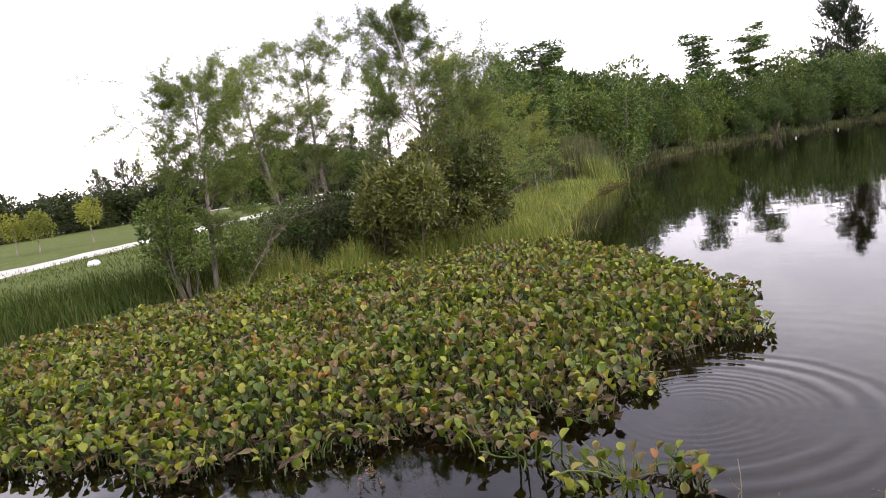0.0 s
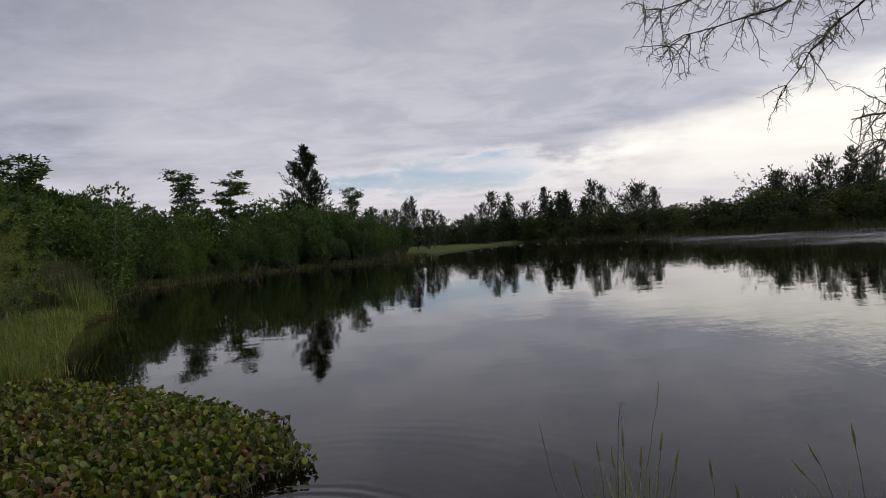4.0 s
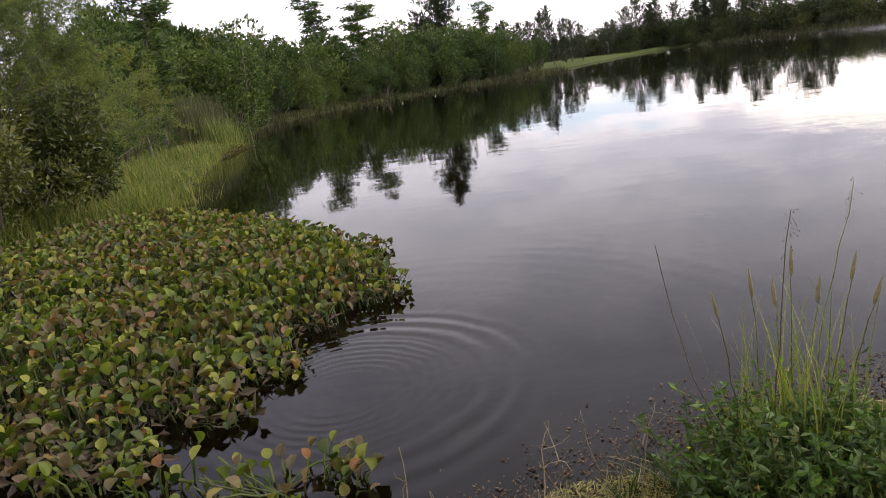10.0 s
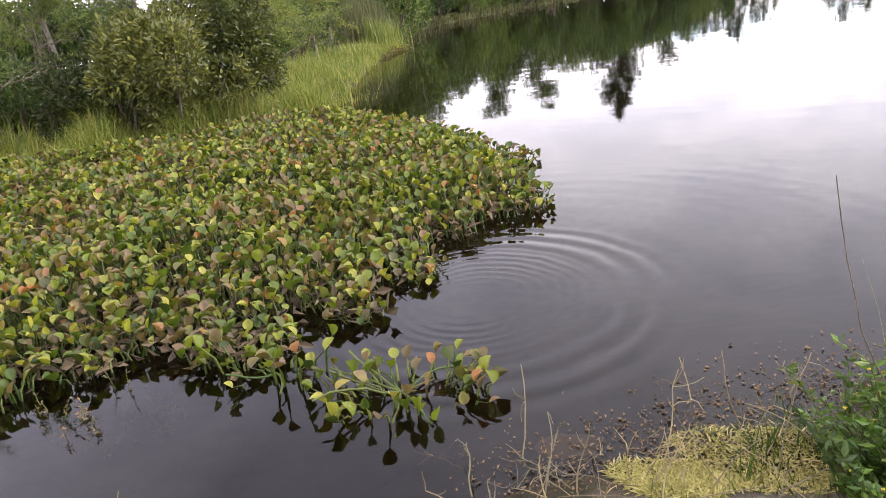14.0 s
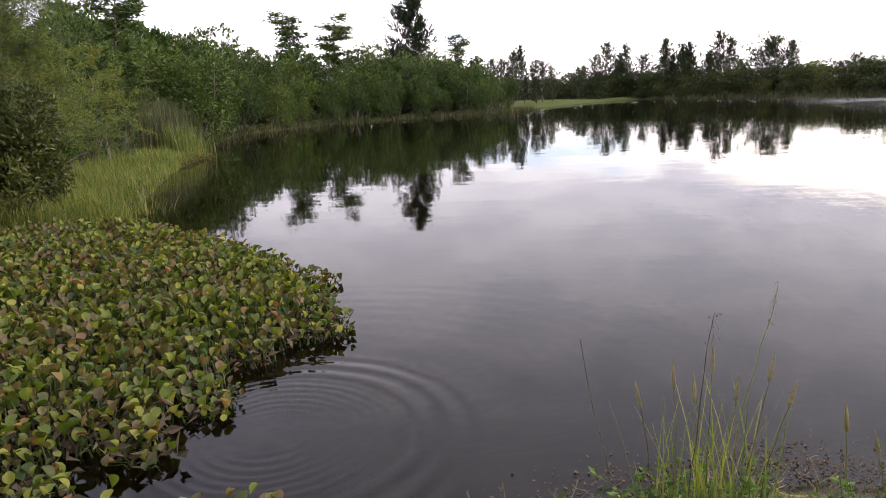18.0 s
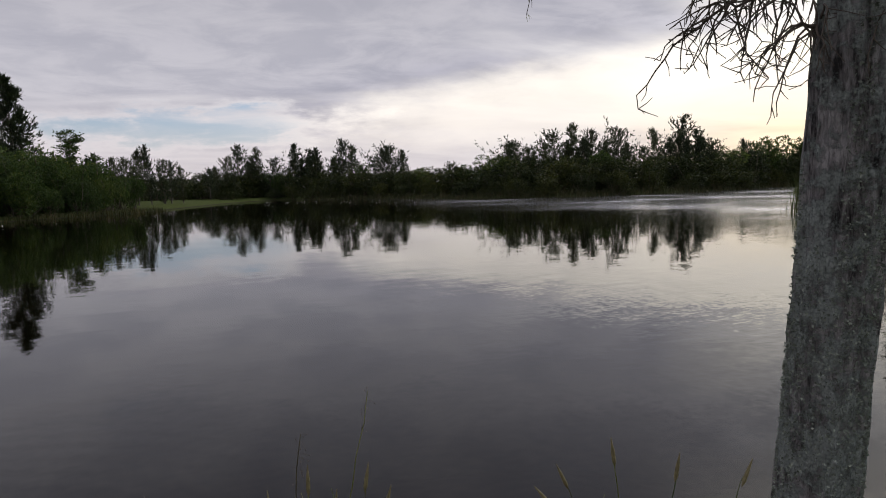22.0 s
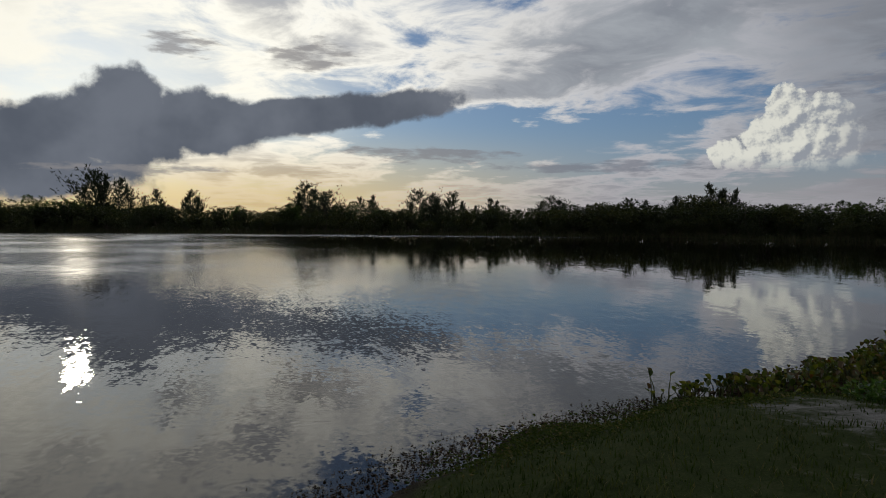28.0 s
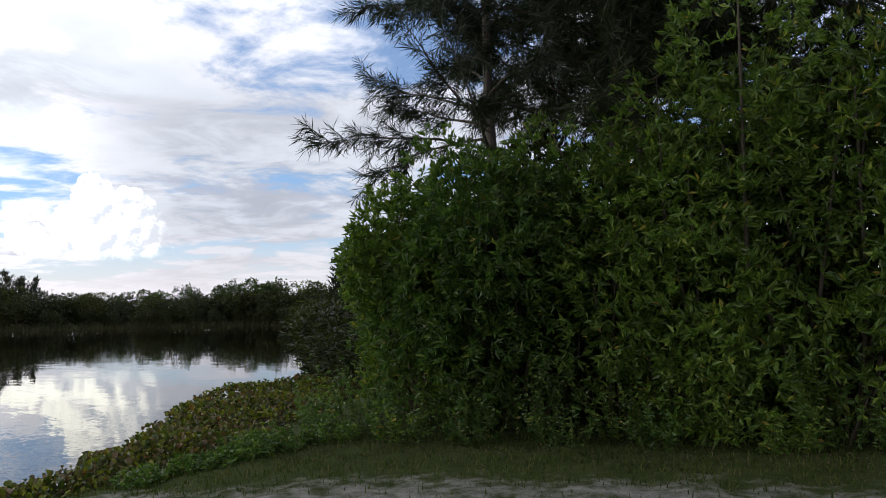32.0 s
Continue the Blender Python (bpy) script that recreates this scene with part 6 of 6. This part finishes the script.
# short grass over the bank, as stuff
def lawn(name, ring, n, h, seed, label, width=0.006, mat=None, bare=None):
    rng = np.random.default_rng(seed)
    x, y = ring_area(ring)(rng, n)
    keep = (land(x, y) > 0.05)
    tuft = 0.5 + 0.5 * np.sin(x * 3.3 + 2 * np.sin(y * 2.1)) * np.sin(y * 2.9 + 1.5 * np.sin(x * 1.7))
    keep &= rng.uniform(size=len(x)) < 0.25 + 0.75 * tuft
    if bare is not None:
        keep &= rng.uniform(size=len(x)) > bare(x, y)
    x, y = x[keep], y[keep]
    s = Soup()
    blades(s, np.stack([x, y, height(x, y) - 0.01], 1), h * rng.uniform(0.4, 1.2, len(x)), width * rng.uniform(0.6, 1.4, len(x)), 0.7, rng, 2)
    tagged(new(name, s.mesh(name, mat or MAT_GRASS, False)), label, "grass", kind="stuff")


def worn(x, y):
    d = np.exp(-(((x - 1.05) / 0.75) ** 2 + ((y - 1.4) / 0.9) ** 2) * 0.7) * 0.85
    x, y = x - SOUTH[0], y - SOUTH[1]
    t = np.clip(1.1 - np.abs(y + 5.3 - 0.25 * x + 0.12 * np.sin(x * 1.3)) / 1.0, 0, 1) * 0.9
    s = 0.8 * np.exp(-(((x - 2.9) / 0.55) ** 2 + ((y + 4.2) / 1.1) ** 2))
    return np.maximum(np.maximum(d, t), s)


lawn("grass", [(-2.2, 1.6), (-0.8, 2.2), (0.5, 3.0), (2.0, 3.2), (3.6, 1.6), (3.0, -0.5), (-2, -0.5)], 20000, 0.055, 91, "short worn grass on the lake bank", 0.004, None, worn)
lawn("grass", [(2.6, 0.6), (3.6, 0.4), (4.6, -0.9), (5.9, -2.6), (6.5, -4.5), (6.1, -6.5), (5.3, -7.6), (-3.1, -8.0), (-4, -3), (0, -2)], 60000, 0.065, 92, "short green grass beside the sandy track", 0.008, None, worn)
lawn("grass", [(-12, 10), (-13, 1), (-20, -4), (-26, 12), (-19, 20)], 16000, 0.12, 93, "mown lawn grass beyond the lake bank", 0.02)


# ---- the big bushes and casuarinas on the south bank ----
def big_bush(x, y, h, w, n, seed, label, leaf=0.108, mat=None):
    x, y = x + SOUTH[0], y + SOUTH[1]
    ob = shrub(seed, h, w, n, leaf, "pepper_bush", mat or MAT_PEPPER, label, 34, 7, 0.05, 0.45, (0.30, 0.46))
    ob.matrix_basis = pose(x, y, gz(x, y))
    return ob


big_bush(3.3, -8.6, 3.2, 1.25, 34000, 601, "tall glossy green pepper bush beside the track")
big_bush(2.1, -8.6, 3.6, 1.7, 36000, 602, "tall glossy green pepper bush beside the track")
big_bush(0.3, -8.7, 4.0, 1.7, 36000, 603, "tall glossy green pepper bush beside the track")
big_bush(-1.5, -8.7, 5.0, 1.8, 34000, 604, "tall glossy green pepper bush beside the track")
big_bush(-3.8, -8.8, 5.4, 1.8, 12000, 608, "tall glossy green pepper bush beside the track")
big_bush(4.5, -10.6, 2.5, 1.0, 12000, 605, "green bush at the water's edge")
# fillers in the darker leaf colour, added behind to close sky holes
big_bush(2.6, -10.9, 3.8, 1.9, 16000, 606, "tall dense dark-leaved filler bush under the casuarinas", 0.11, MAT_DARK)
big_bush(0.2, -11.2, 4.4, 2.1, 18000, 607, "tall dense dark-leaved filler bush under the casuarinas", 0.11, MAT_DARK)
big_bush(-2.4, -11.2, 5.8, 2.1, 16000, 609, "tall dense dark-leaved filler bush under the casuarinas", 0.11, MAT_DARK)
big_bush(-0.6, -9.7, 4.4, 1.9, 9000, 610, "tall dense dark-leaved filler bush under the casuarinas", 0.13, MAT_DARK)
big_bush(1.4, -9.8, 3.9, 1.8, 9000, 611, "tall dense dark-leaved filler bush under the casuarinas", 0.13, MAT_DARK)
big_bush(-2.9, -9.8, 5.7, 1.8, 8000, 612, "tall dense dark-leaved filler bush under the casuarinas", 0.13, MAT_DARK)
for k, (x, y, h) in enumerate(((3.9, -7.0, 0.5), (3.0, -7.0, 0.6), (2.2, -7.1, 0.5), (1.2, -7.2, 0.55), (0.3, -7.3, 0.6), (-0.8, -7.3, 0.5), (4.4, -7.6, 0.7), (-1.8, -7.4, 0.5), (3.4, -7.3, 1.0), (2.6, -7.4, 1.1), (1.6, -7.5, 1.2), (0.7, -7.6, 1.1), (-0.3, -7.6, 1.2), (-1.3, -7.6, 1.1), (4.1, -7.9, 1.2), (2.1, -7.9, 1.5), (0.1, -8.0, 1.5))):
    herb(x + SOUTH[0], y + SOUTH[1], h, 0.35, 620 + k, 620, 0.06, "low green weeds at the foot of the bushes")


foot = random.Random(33)
for k in range(20):
    u = foot.random()
    x, y = 5.5 - 0.7 * u + foot.uniform(-0.35, 0.35), -5.6 - 1.9 * u + foot.uniform(-0.3, 0.3)
    herb(x, y, foot.uniform(0.18, 0.40), 0.26, 660 + k, 420, 0.06, "low leafy green weeds between bushes and water plants")


def near_casuarina(x, y, h, w, seed, turn=0):
    rng = np.random.default_rng(seed)
    x, y = x + SOUTH[0], y + SOUTH[1]
    top = new("casuarina_tree")
    top.matrix_basis = pose(x, y, gz(x, y), 0, 0, turn)
    tagged(top, "tall dark casuarina with long drooping needles", "tree")
    trunk, crown = Soup(), Soup()
    line = bend((0, 0, -0.3), (0.03, 0.0, 1), h, 14, rng, 0.03)
    tube(trunk, line, np.linspace(0.13, 0.02, 15), 9)
    part("trunk", trunk.mesh("trunk", MAT_BARK), top)
    twigs = Soup()
    for i in range(46):
        u = 0.40 + 0.57 * (i + rng.uniform()) / 46
        p = np.array([np.interp(u * 14, np.arange(15), line[:, q]) for q in range(3)])
        a = rng.uniform(0, 2 * np.pi)
        L = w * (1.1 - u) ** 0.7 * rng.uniform(0.6, 1.15) + 0.3
        arm = bend(p, (math.cos(a), math.sin(a), rng.uniform(0.15, 0.6)), L, 9, rng, 0.10, 0.015)
        limb = Soup()
        tube(limb, arm, np.linspace(0.03 * (1.1 - u) + 0.008, 0.005, 10), 5)
        part("limb", limb.mesh("limb", MAT_TWIG), top)
        for _ in range(24):
            q = arm[rng.integers(3, 10)]
            tw = bend(q, unit(arm[-1] - arm[0]) + rng.normal(size=3) * 0.5, rng.uniform(0.25, 0.65), 5, rng, 0.15, 0.05)
            tube(twigs, tw, np.linspace(0.006, 0.002, 6), 3)
            k = 46
            idx = rng.uniform(0.4, 5, k)
            base = np.stack([np.interp(idx, np.arange(6), tw[:, c]) for c in range(3)], 1)
            quads(crown, base, unit(tw[-1] - tw[0]) * 0.8 + rng.normal(size=(k, 3)) * 0.5 + np.array([0, 0, -0.35]), rng.uniform(0.14, 0.30, k), rng.uniform(0.008, 0.017, k), rng)
    tagged(part("twigwork", twigs.mesh("twigwork", MAT_TWIG), top), kind="stuff")
    tagged(part("foliage", crown.mesh("foliage", MAT_PINE, False), top), kind="stuff")


near_casuarina(2.7, -9.8, 9.5, 2.6, 701)
near_casuarina(-2.6, -10.0, 9.8, 3.4, 704, 220)
near_casuarina(0.4, -12.4, 10.5, 3.4, 705, 20)
near_casuarina(0.4, -9.9, 9.2, 2.8, 706, 300)
near_casuarina(1.2, -10.6, 10.0, 3.2, 702, 70)
near_casuarina(-0.9, -10.2, 9.8, 3.2, 703, 160)


# brown weeds that stand in the near edge of the mat
for k, (x, y, h) in enumerate(((-3.15, 1.95, 0.36), (-3.0, 2.15, 0.42), (-3.3, 2.2, 0.38), (-2.85, 1.9, 0.3), (-3.05, 2.45, 0.36), (-3.45, 1.7, 0.3), (-2.7, 2.2, 0.28))):
    herb(x, y, h, 0.12, 800 + k, 200, 0.022, "withered brown weed at the edge of the mat", 0, MAT_LITTER)
for k, (x, y) in enumerate(((-1.9, 1.2), (-1.75, 1.15), (-2.0, 1.3))):
    grass_tuft(x, y, 0.32, 9, 820 + k, 0.03, "broad green grass blades close to the lens", MAT_REED, 0.014, 0.4)
